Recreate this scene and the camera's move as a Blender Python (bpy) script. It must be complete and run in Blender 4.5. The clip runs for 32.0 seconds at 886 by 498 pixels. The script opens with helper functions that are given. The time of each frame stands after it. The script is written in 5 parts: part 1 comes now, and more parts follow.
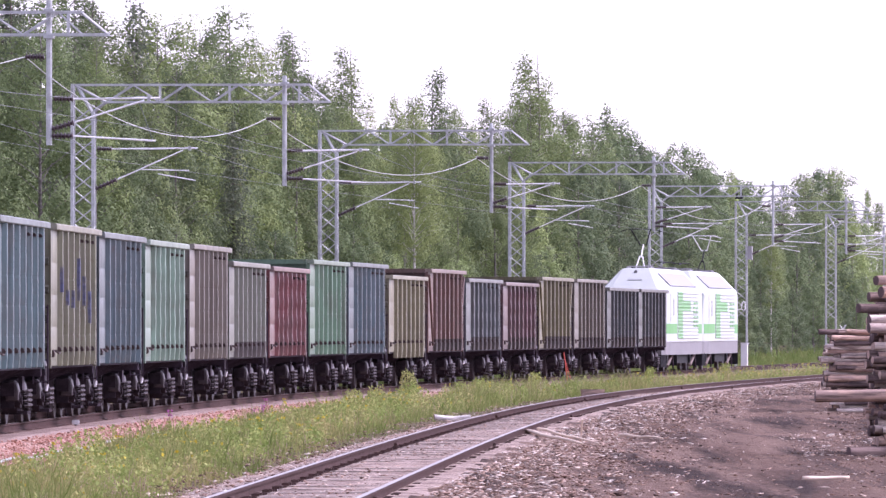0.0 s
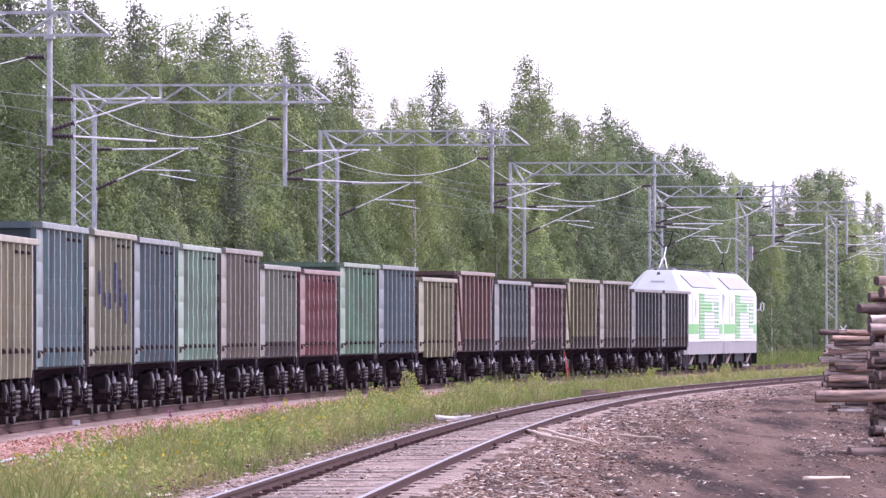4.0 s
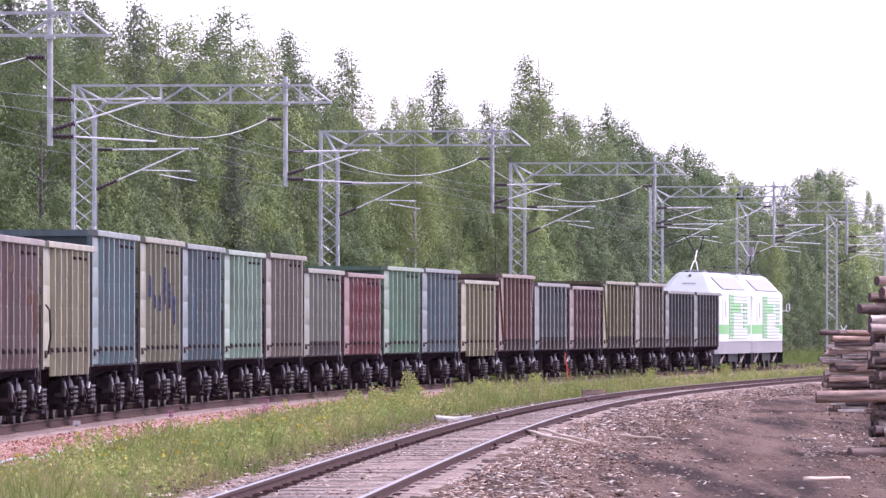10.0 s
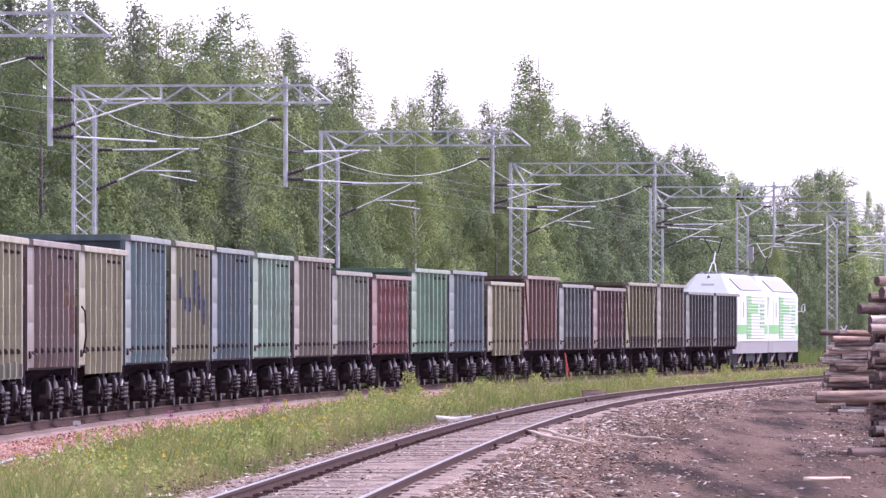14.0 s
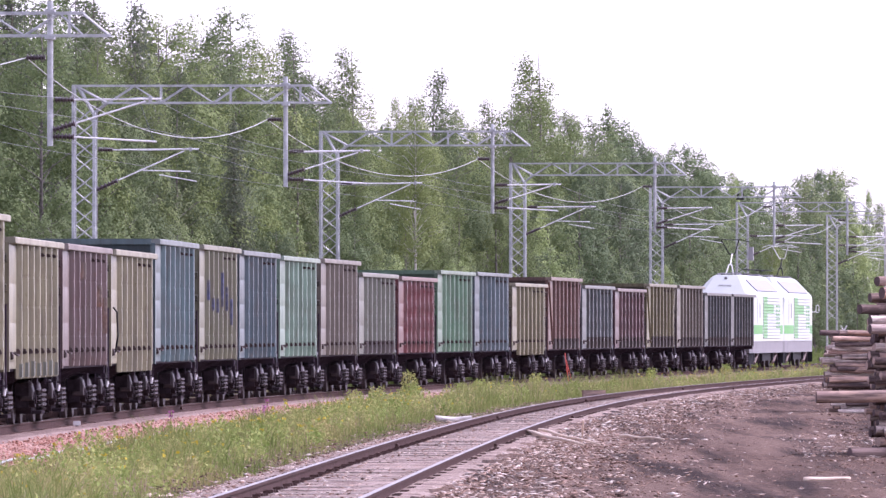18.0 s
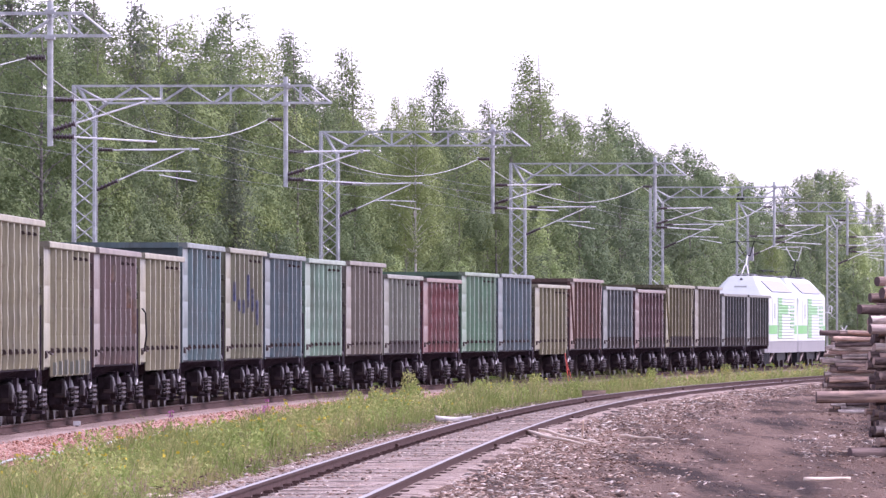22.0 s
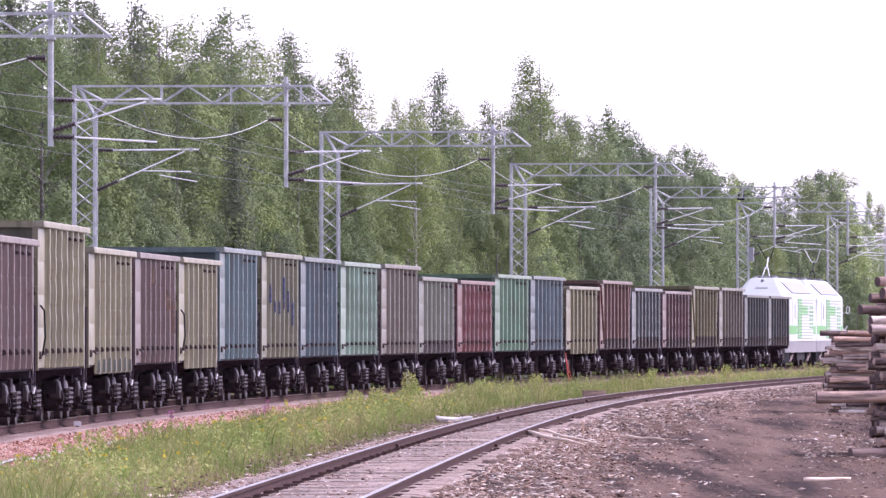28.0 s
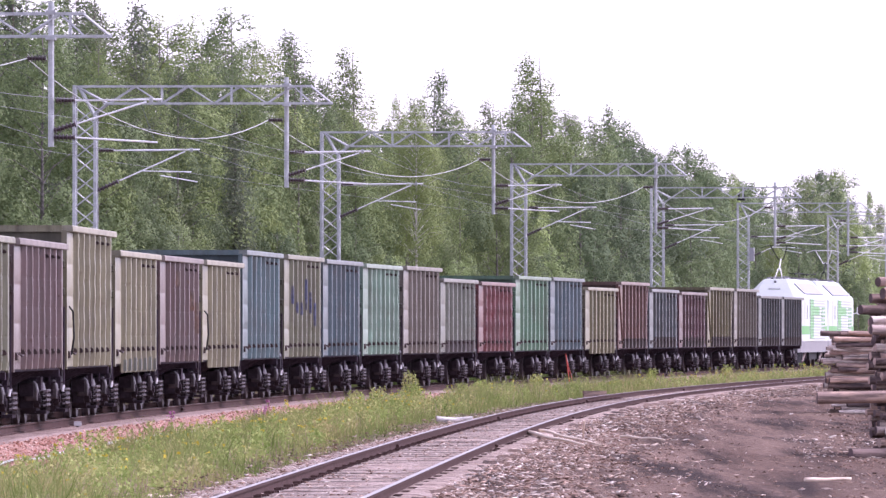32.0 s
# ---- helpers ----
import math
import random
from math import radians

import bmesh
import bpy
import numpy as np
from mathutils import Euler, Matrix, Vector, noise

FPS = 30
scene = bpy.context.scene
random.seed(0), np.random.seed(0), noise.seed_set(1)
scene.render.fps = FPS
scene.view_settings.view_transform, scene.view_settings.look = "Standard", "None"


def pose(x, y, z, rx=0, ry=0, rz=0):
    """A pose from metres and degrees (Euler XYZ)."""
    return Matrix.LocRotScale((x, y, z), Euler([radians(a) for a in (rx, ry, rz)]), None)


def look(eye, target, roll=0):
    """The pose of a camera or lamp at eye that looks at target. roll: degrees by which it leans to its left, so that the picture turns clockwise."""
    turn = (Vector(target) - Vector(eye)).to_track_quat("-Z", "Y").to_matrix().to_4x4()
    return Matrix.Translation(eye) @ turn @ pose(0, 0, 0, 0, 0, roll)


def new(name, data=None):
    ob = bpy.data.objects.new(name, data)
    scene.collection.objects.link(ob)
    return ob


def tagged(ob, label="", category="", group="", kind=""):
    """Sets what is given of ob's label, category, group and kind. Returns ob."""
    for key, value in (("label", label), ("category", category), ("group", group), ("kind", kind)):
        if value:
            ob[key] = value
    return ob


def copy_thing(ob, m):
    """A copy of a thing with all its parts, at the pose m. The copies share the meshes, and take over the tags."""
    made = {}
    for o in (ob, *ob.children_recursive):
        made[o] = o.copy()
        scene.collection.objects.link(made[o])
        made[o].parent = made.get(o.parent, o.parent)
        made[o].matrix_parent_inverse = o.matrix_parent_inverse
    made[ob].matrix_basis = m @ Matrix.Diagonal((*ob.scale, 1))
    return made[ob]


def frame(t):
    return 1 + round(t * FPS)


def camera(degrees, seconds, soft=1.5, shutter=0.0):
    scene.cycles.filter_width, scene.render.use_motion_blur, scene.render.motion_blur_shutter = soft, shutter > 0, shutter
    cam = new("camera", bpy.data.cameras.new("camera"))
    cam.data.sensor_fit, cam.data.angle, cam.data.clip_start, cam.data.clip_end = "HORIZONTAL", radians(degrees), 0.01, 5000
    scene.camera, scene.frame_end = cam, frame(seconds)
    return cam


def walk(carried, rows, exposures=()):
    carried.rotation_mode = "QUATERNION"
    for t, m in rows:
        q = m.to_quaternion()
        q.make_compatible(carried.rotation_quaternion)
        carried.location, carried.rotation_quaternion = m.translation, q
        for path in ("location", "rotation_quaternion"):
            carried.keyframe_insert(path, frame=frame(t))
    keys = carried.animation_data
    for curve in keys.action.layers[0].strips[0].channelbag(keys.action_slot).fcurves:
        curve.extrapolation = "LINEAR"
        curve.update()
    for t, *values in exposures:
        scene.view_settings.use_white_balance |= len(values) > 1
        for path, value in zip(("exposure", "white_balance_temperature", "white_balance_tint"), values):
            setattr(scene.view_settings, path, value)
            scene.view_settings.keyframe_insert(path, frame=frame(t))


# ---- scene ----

# ------------------------------------------------------------------ camera
SECONDS = 32.0
cam = camera(5.2546, SECONDS, soft=1.45)
EYE = (0.0, 0.0, 1.833)


def aim(dx, dy):
    """Pose of the long lens; dx, dy: small drift of the tripod head, in picture units of 1/17085 radian."""
    return look(EYE, ((-dx) / 17085 * 1000, 1000.0, 1.833 + (141.1 + dy) / 17085 * 1000))


walk(cam, [(0.0, aim(0, 0)), (4.0, aim(0.9, 0.55)), (8.0, aim(1.45, 0.93)), (12.0, aim(1.7, 1.2)), (16.0, aim(1.85, 1.44)),
           (20.0, aim(2.0, 1.65)), (24.0, aim(2.2, 1.9)), (28.0, aim(2.75, 2.2)), (32.0, aim(3.5, 2.67))],
     exposures=[(0.0, 1.12, 5800, 42), (32.0, 1.12, 5800, 42)])

# ------------------------------------------------------------------ world and sun
world = bpy.data.worlds.new("hazy_sky")
scene.world = world
world.use_nodes = True
wn, wl = world.node_tree.nodes, world.node_tree.links
sky = wn.new("ShaderNodeTexSky")
sky.sky_type, sky.sun_disc = "NISHITA", False
SUN_EL, SUN_AZ = radians(47), radians(76)      # azimuth clockwise from +y
sky.sun_elevation, sky.sun_rotation = SUN_EL, SUN_AZ
sky.air_density, sky.dust_density, sky.ozone_density = 1.0, 1.0, 1.0
pale = wn.new("ShaderNodeHueSaturation")
pale.inputs["Saturation"].default_value = 0.3
wl.new(sky.outputs[0], pale.inputs["Color"])
wl.new(pale.outputs[0], wn["Background"].inputs["Color"])
wn["Background"].inputs["Strength"].default_value = 0.15

sun = new("sun", bpy.data.lights.new("sun", "SUN"))
sun.data.energy, sun.data.angle, sun.data.color = 2.1, radians(12), (1.0, 0.95, 0.88)
sun.matrix_basis = look((math.sin(SUN_AZ) * 100 * math.cos(SUN_EL), math.cos(SUN_AZ) * 100 * math.cos(SUN_EL), 100 * math.sin(SUN_EL)), (0, 0, 0))


# ------------------------------------------------------------------ materials
def nodes_of(name, rough=0.8, metal=0.0):
    m = bpy.data.materials.new(name)
    m.use_nodes = True
    n, l = m.node_tree.nodes, m.node_tree.links
    b = n["Principled BSDF"]
    b.inputs["Roughness"].default_value, b.inputs["Metallic"].default_value = rough, metal
    return m, n, l, b


def coords(n, l, scale, space="Object"):
    c = n.new("ShaderNodeTexCoord")
    mp = n.new("ShaderNodeMapping")
    mp.inputs["Scale"].default_value = scale
    l.new(c.outputs[space], mp.inputs["Vector"])
    info = n.new("ShaderNodeObjectInfo")
    mul = n.new("ShaderNodeMath")
    mul.operation = "MULTIPLY"
    mul.inputs[1].default_value = 37.0
    l.new(info.outputs["Random"], mul.inputs[0])
    comb = n.new("ShaderNodeCombineXYZ")
    for k in range(3):
        l.new(mul.outputs[0], comb.inputs[k])
    l.new(comb.outputs[0], mp.inputs["Location"])
    return mp.outputs["Vector"]


def noise_tex(n, l, vec, scale, detail=5.0, rough=0.6):
    t = n.new("ShaderNodeTexNoise")
    t.inputs["Scale"].default_value, t.inputs["Detail"].default_value, t.inputs["Roughness"].default_value = scale, detail, rough
    l.new(vec, t.inputs["Vector"])
    return t.outputs["Fac"]


def ramp(n, l, fac, stops):
    r = n.new("ShaderNodeValToRGB")
    e = r.color_ramp.elements
    while len(e) < len(stops):
        e.new(0.5)
    for el, (p, c) in zip(e, stops):
        el.position, el.color = p, (*c, 1)
    l.new(fac, r.inputs["Fac"])
    return r.outputs["Color"]


def mixed(n, l, fac, a, b, blend="MIX"):
    m = n.new("ShaderNodeMix")
    m.data_type, m.blend_type = "RGBA", blend
    for sock, val in ((m.inputs[0], fac), (m.inputs[6], a), (m.inputs[7], b)):
        if isinstance(val, (int, float)):
            sock.default_value = val
        elif isinstance(val, tuple):
            sock.default_value = (*val, 1)
        else:
            l.new(val, sock)
    return m.outputs[2]


def bump(n, l, b, fac, strength, distance):
    bp = n.new("ShaderNodeBump")
    bp.inputs["Strength"].default_value, bp.inputs["Distance"].default_value = strength, distance
    l.new(fac, bp.inputs["Height"])
    l.new(bp.outputs[0], b.inputs["Normal"])


def plain(name, col, rough=0.7, metal=0.0, vary=0.25, scale=3.0, stretch=(1, 1, 1), relief=0.2, dist=0.01):
    """Base colour with two scales of mottling and a fine relief."""
    m, n, l, b = nodes_of(name, rough, metal)
    v = coords(n, l, stretch)
    big, fine = noise_tex(n, l, v, scale), noise_tex(n, l, v, scale * 9)
    dark, light = tuple(c * (1 - vary) for c in col), tuple(min(1, c * (1 + vary)) for c in col)
    c1 = ramp(n, l, big, [(0.3, dark), (0.7, light)])
    c2 = ramp(n, l, fine, [(0.3, tuple([1 - vary * 0.6] * 3)), (0.7, (1, 1, 1))])
    l.new(mixed(n, l, 1.0, c1, c2, "MULTIPLY"), b.inputs["Base Color"])
    bump(n, l, b, fine, relief, dist)
    return m


SKY_SHEEN, CAPPED, GAP_SHADE = {}, {}, {}


def paint(name, col, rust=0.35, fade=0.35):
    """Old wagon paint: vertical run marks, faded patches, dust and rust; a dull gloss is left."""
    m, n, l, b = nodes_of(name, 0.4)
    v = coords(n, l, (1, 1, 1))
    vs = coords(n, l, (1.0, 2.2, 0.16))
    streak = noise_tex(n, l, vs, 3.0, 6)
    patch = noise_tex(n, l, v, 0.9, 6)
    fine = noise_tex(n, l, v, 7.0, 6)
    col = tuple(c * 0.57 for c in col)
    pale_c = tuple(c * 0.8 + 0.085 for c in col)
    base = mixed(n, l, ramp(n, l, streak, [(0.42, (0, 0, 0)), (0.72, (fade,) * 3)]), col, pale_c)
    runs = noise_tex(n, l, coords(n, l, (2.4, 3.1, 0.1)), 2.6, 4)
    base = mixed(n, l, 1.0, base, ramp(n, l, runs, [(0.30, (0.55, 0.52, 0.5)), (0.5, (0.96, 0.96, 0.96)), (0.7, (1.16, 1.16, 1.16))]), "MULTIPLY")
    dirt = mixed(n, l, ramp(n, l, patch, [(0.42, (0, 0, 0)), (0.68, (0.42,) * 3)]), base, (0.075, 0.062, 0.05))
    rusty = mixed(n, l, ramp(n, l, fine, [(0.58, (0, 0, 0)), (0.72, (rust * 1.5,) * 3)]), dirt, (0.10, 0.05, 0.03))
    l.new(rusty, b.inputs["Base Color"])
    l.new(ramp(n, l, fine, [(0.3, (0.26,) * 3), (0.7, (0.5,) * 3)]), b.inputs["Roughness"])
    b.inputs["Specular IOR Level"].default_value = 0.42
    bump(n, l, b, noise_tex(n, l, v, 3.0, 3), 0.35, 0.04)
    # End plates: grazing reflection of the sky is mixed into this paler paint.
    SKY_SHEEN[name] = plain("sky_sheen_" + name, tuple(c * 0.9 + q for c, q in zip(col, (0.07, 0.068, 0.052))), 0.36, 0.0, 0.35, 1.6, (1, 1, 0.5), 0.25, 0.02)
    CAPPED[name] = plain("worn_cap_" + name, tuple(c * 0.7 + q for c, q in zip(col, (0.135, 0.128, 0.105))), 0.55, 0.0, 0.3, 2.0, (1, 0.6, 1), 0.2, 0.01)
    # End walls: shade of the gap between wagons, painted in by darkening the colour.
    GAP_SHADE[name] = plain("gap_shade_" + name, tuple(c * 0.42 + 0.008 for c in col), 0.7, 0.0, 0.4, 2.0, (1, 1, 0.5), 0.2, 0.01)
    return m


def foliage(name, a, b_col, tint=0.35, patch=False):
    """Leaves: colour varies leaf by leaf and tree by tree, light shines through."""
    m, n, l, b = nodes_of(name, 0.75)
    g = n.new("ShaderNodeNewGeometry")
    info = n.new("ShaderNodeObjectInfo")
    c = ramp(n, l, g.outputs["Random Per Island"], [(0.0, a), (1.0, b_col)])
    t = ramp(n, l, info.outputs["Random"], [(0.0, (1 - tint, 1 - tint, 1 - tint * 0.8)), (0.5, (0.97, 1, 0.95)), (1.0, (1 + tint * 0.6, 1 + tint * 0.5, 1 + tint * 0.1))])
    if patch:
        pn = noise_tex(n, l, coords(n, l, (1, 0.25, 1)), 0.7, 4)
        t = mixed(n, l, 1.0, t, ramp(n, l, pn, [(0.33, (0.66, 0.78, 0.6)), (0.5, (1.0, 1.0, 0.95)), (0.68, (1.5, 1.1, 1.5))]), "MULTIPLY")
    col = mixed(n, l, 1.0, c, t, "MULTIPLY")
    l.new(col, b.inputs["Base Color"])
    b.inputs["Specular IOR Level"].default_value = 0.15
    tr = n.new("ShaderNodeBsdfTranslucent")
    l.new(col, tr.inputs["Color"])
    mx = n.new("ShaderNodeMixShader")
    mx.inputs[0].default_value = 0.32
    l.new(b.outputs[0], mx.inputs[1])
    l.new(tr.outputs[0], mx.inputs[2])
    l.new(mx.outputs[0], n["Material Output"].inputs["Surface"])
    return m


def ground_mat(name, cols, scales, relief, dist, rough=0.95, stretch=(1, 1, 1)):
    """Soil or stones: three colours over a broad and a fine pattern, with speckle."""
    m, n, l, b = nodes_of(name, rough)
    b.inputs["Specular IOR Level"].default_value = 0.1
    v, vf = coords(n, l, stretch), coords(n, l, (1, 1, 1))
    broad, mid = (noise_tex(n, l, v, q, 7, 0.65) for q in scales[:2])
    fine = noise_tex(n, l, vf, scales[2], 7, 0.65)
    c1 = ramp(n, l, broad, [(0.35, cols[0]), (0.65, cols[1])])
    c2 = mixed(n, l, ramp(n, l, mid, [(0.45, (0, 0, 0)), (0.62, (1, 1, 1))]), c1, cols[2])
    c3 = mixed(n, l, 1.0, c2, ramp(n, l, fine, [(0.3, (0.45,) * 3), (0.7, (1.25,) * 3)]), "MULTIPLY")
    l.new(c3, b.inputs["Base Color"])
    bump(n, l, b, fine, relief, dist)
    return m


def island_mat(name, stops, rough=0.9):
    m, n, l, b = nodes_of(name, rough)
    b.inputs["Specular IOR Level"].default_value = 0.15
    g = n.new("ShaderNodeNewGeometry")
    c = ramp(n, l, g.outputs["Random Per Island"], stops)
    v = coords(n, l, (1, 1, 1))
    f = noise_tex(n, l, v, 14.0)
    l.new(mixed(n, l, 1.0, c, ramp(n, l, f, [(0.3, (0.7,) * 3), (0.7, (1.1,) * 3)]), "MULTIPLY"), b.inputs["Base Color"])
    return m


def bark_mat(name, a, b_col):
    """Log bark: flaked patches showing a second colour, dark cracks along the grain."""
    m, n, l, b = nodes_of(name, 0.95)
    b.inputs["Specular IOR Level"].default_value = 0.15
    v, vl = coords(n, l, (0.7, 2.5, 2.5)), coords(n, l, (0.6, 9, 9))
    flake, crack = noise_tex(n, l, v, 2.0, 6, 0.7), noise_tex(n, l, vl, 2.0, 5)
    c = mixed(n, l, ramp(n, l, flake, [(0.47, (0, 0, 0)), (0.56, (1, 1, 1))]), a, b_col)
    l.new(mixed(n, l, 1.0, c, ramp(n, l, crack, [(0.32, (0.3,) * 3), (0.55, (1.1,) * 3)]), "MULTIPLY"), b.inputs["Base Color"])
    bump(n, l, b, crack, 0.8, 0.03)
    return m


M_GALV = plain("galvanised_steel", (0.475, 0.495, 0.49), 0.55, 0.25, 0.25, 4)
M_TUBE = plain("bright_tube", (0.92, 0.92, 0.93), 0.45, 0.1, 0.06, 4)
M_INSUL = plain("brown_insulator", (0.06, 0.035, 0.04), 0.35, 0.0, 0.2, 8)
M_WIRE = plain("copper_wire", (0.11, 0.125, 0.115), 0.5, 0.5, 0.2, 6)
M_CABLE = plain("pale_cable", (0.38, 0.40, 0.37), 0.5, 0.2, 0.15, 6)
M_BOGIE = plain("bogie_steel", (0.052, 0.037, 0.05), 0.7, 0.1, 0.5, 4, relief=0.4)
M_BOGIE2 = plain("dusty_casting", (0.034, 0.025, 0.031), 0.85, 0.0, 0.55, 5, relief=0.4)
M_HOOD = plain("worn_casting", (0.043, 0.031, 0.035), 0.55, 0.0, 0.6, 6, relief=0.5)
M_FRAME = plain("underframe_black", (0.052, 0.038, 0.052), 0.75, 0.0, 0.4, 3)
M_TYRE = plain("wheel_steel", (0.06, 0.045, 0.052), 0.6, 0.2, 0.3, 6)
M_RAILTOP = plain("worn_railhead", (0.37, 0.33, 0.31), 0.4, 0.6, 0.25, 5)
M_RUST = plain("rusty_rail", (0.076, 0.046, 0.041), 0.85, 0.1, 0.3, 6, relief=0.4)
M_SLEEPER = plain("weathered_sleeper", (0.40, 0.34, 0.30), 0.9, 0.0, 0.35, 4, (1, 6, 6), 0.5)
M_CONCRETE = plain("concrete", (0.42, 0.40, 0.38), 0.9, 0.0, 0.15, 4)
M_SLEEPC = plain("dusty_concrete", (0.27, 0.19, 0.17), 0.9, 0.0, 0.2, 5)
M_BALLAST = ground_mat("pink_ballast", [(0.42, 0.25, 0.195), (0.53, 0.335, 0.27), (0.30, 0.16, 0.12)], (0.5, 2.2, 16.0), 1.0, 0.06, stretch=(1, 0.2, 1))
M_STONE = island_mat("ballast_stone", [(0.0, (0.16, 0.08, 0.06)), (0.4, (0.42, 0.19, 0.135)), (0.8, (0.56, 0.31, 0.235)), (1.0, (0.74, 0.62, 0.54))])
M_MUD = ground_mat("churned_mud", [(0.122, 0.078, 0.058), (0.275, 0.19, 0.147), (0.05, 0.034, 0.029)], (0.5, 1.4, 9.0), 1.0, 0.08, stretch=(1, 0.035, 1))
M_BED = ground_mat("bark_strewn_bed", [(0.34, 0.26, 0.215), (0.54, 0.44, 0.38), (0.19, 0.13, 0.105)], (0.7, 3.0, 14.0), 0.9, 0.05)
M_SOIL = ground_mat("grassy_soil", [(0.12, 0.105, 0.05), (0.19, 0.14, 0.095), (0.09, 0.09, 0.035)], (0.5, 2.0, 12.0), 0.8, 0.08, stretch=(1, 0.15, 1))
M_CHIP = island_mat("bark_and_chips", [(0.0, (0.08, 0.052, 0.042)), (0.45, (0.24, 0.15, 0.11)), (0.8, (0.47, 0.33, 0.25)), (1.0, (0.70, 0.60, 0.51))])
M_SHRED = island_mat("split_wood", [(0.0, (0.19, 0.115, 0.085)), (0.4, (0.46, 0.32, 0.24)), (0.75, (0.72, 0.60, 0.50)), (1.0, (0.86, 0.80, 0.72))])
M_GRASS = foliage("meadow_grass", (0.175, 0.225, 0.06), (0.375, 0.385, 0.155), 0.1, True)
M_STRAW = foliage("dry_straw", (0.35, 0.25, 0.16), (0.52, 0.42, 0.29), 0.1)
M_WEED = foliage("weed_leaves", (0.24, 0.31, 0.085), (0.43, 0.47, 0.17), 0.1, True)
M_PINK = foliage("fireweed_petals", (0.36, 0.10, 0.27), (0.5, 0.2, 0.4), 0.1)
M_YELLOW = foliage("yellow_petals", (0.55, 0.42, 0.03), (0.65, 0.52, 0.08), 0.1)
M_BIRCH = foliage("birch_leaves", (0.136, 0.183, 0.085), (0.22, 0.276, 0.127), 0.36)
M_BIRCH2 = foliage("pale_birch_leaves", (0.173, 0.225, 0.09), (0.272, 0.324, 0.138), 0.34)
# Far leaf colours: haze and distant sunlight are put in as paler tints.
M_BIRCHF = foliage("hazed_far_birch_leaves", (0.135, 0.186, 0.097), (0.22, 0.275, 0.147), 0.30)
M_BIRCHG = foliage("yellowish_birch_leaves", (0.255, 0.335, 0.14), (0.385, 0.455, 0.21), 0.28)
M_SPRUCE = foliage("dark_conifer_leaves", (0.11, 0.135, 0.095), (0.19, 0.215, 0.15), 0.25)
M_PEEL = plain("peeled_wood", (0.74, 0.60, 0.47), 0.85, 0.0, 0.2, 4, (1, 1, 1), 0.3)
M_BARKW = plain("birch_bark", (0.66, 0.62, 0.58), 0.85, 0.0, 0.5, 2.5, (2, 2, 6), 0.4)
M_BARKB = plain("grey_birch_bark", (0.20, 0.18, 0.165), 0.9, 0.0, 0.5, 2.5, (2, 2, 6), 0.4)
M_BARKD = plain("grey_bark", (0.13, 0.105, 0.085), 0.95, 0.0, 0.4, 3, (2, 2, 0.6), 0.6)
M_LOG = [bark_mat("pine_log_bark", (0.30, 0.215, 0.18), (0.45, 0.315, 0.245)), bark_mat("grey_log_bark", (0.70, 0.60, 0.52), (0.42, 0.33, 0.285)),
         bark_mat("orange_log_bark", (0.60, 0.41, 0.31), (0.42, 0.29, 0.24)), bark_mat("dark_log_bark", (0.11, 0.08, 0.075), (0.22, 0.16, 0.14))]
M_CUT = plain("sawn_end_wood", (0.46, 0.33, 0.27), 0.9, 0.0, 0.35, 5)
M_CUTD = plain("weathered_end_wood", (0.12, 0.08, 0.078), 0.95, 0.0, 0.4, 5)
M_WHITE = plain("white_loco_paint", (0.485, 0.525, 0.49), 0.4, 0.0, 0.06, 1.5)
M_LGREY = plain("light_grey_paint", (0.36, 0.35, 0.37), 0.45, 0.0, 0.1, 2)
M_SKIRT = plain("grey_skirt_paint", (0.20, 0.195, 0.20), 0.5, 0.0, 0.12, 2)
M_GREEN = plain("loco_green_paint", (0.10, 0.36, 0.085), 0.4, 0.0, 0.08, 2)
M_GRILLE = plain("grey_roof_grille", (0.29, 0.29, 0.325), 0.55, 0.1, 0.12, 6)
M_BLACK = plain("black_fittings", (0.025, 0.025, 0.028), 0.6, 0.0, 0.3, 6)
M_RED = plain("red_post_paint", (0.55, 0.09, 0.06), 0.5, 0.0, 0.2, 6)
M_BOXWHITE = plain("white_painted_box", (0.75, 0.75, 0.76), 0.6, 0.0, 0.08, 3)
for m in (M_FRAME, M_BOGIE, M_BLACK, M_RUST, M_SLEEPER, M_SLEEPC, M_BOGIE2):
    m.node_tree.nodes["Principled BSDF"].inputs["Specular IOR Level"].default_value = 0.08
M_BANK = foliage("bank_weed_leaves", (0.14, 0.20, 0.06), (0.25, 0.31, 0.11), 0.1, True)
M_LATCH = plain("rusty_latch_iron", (0.06, 0.04, 0.038), 0.8, 0.0, 0.4, 6)
M_NUMBER = plain("grey_lettering_paint", (0.34, 0.36, 0.35), 0.5, 0.0, 0.1, 3)
M_ROD = plain("dusty_traction_rod", (0.17, 0.13, 0.115), 0.85, 0.0, 0.3, 5)
M_RUN = ground_mat("rust_run_paint", [(0.115, 0.072, 0.06), (0.21, 0.115, 0.072), (0.16, 0.14, 0.12)], (1.2, 3.0, 9.0), 0.1, 0.005, 0.6, (1, 1, 0.3))
M_FOOT = plain("grimy_foot_paint", (0.068, 0.056, 0.051), 0.7, 0.0, 0.4, 3, (1, 2, 0.6))
M_BLUEG = ground_mat("blue_spray_paint", [(0.13, 0.125, 0.095), (0.095, 0.105, 0.165), (0.08, 0.09, 0.16)], (1.6, 2.5, 9.0), 0.1, 0.005, 0.6)


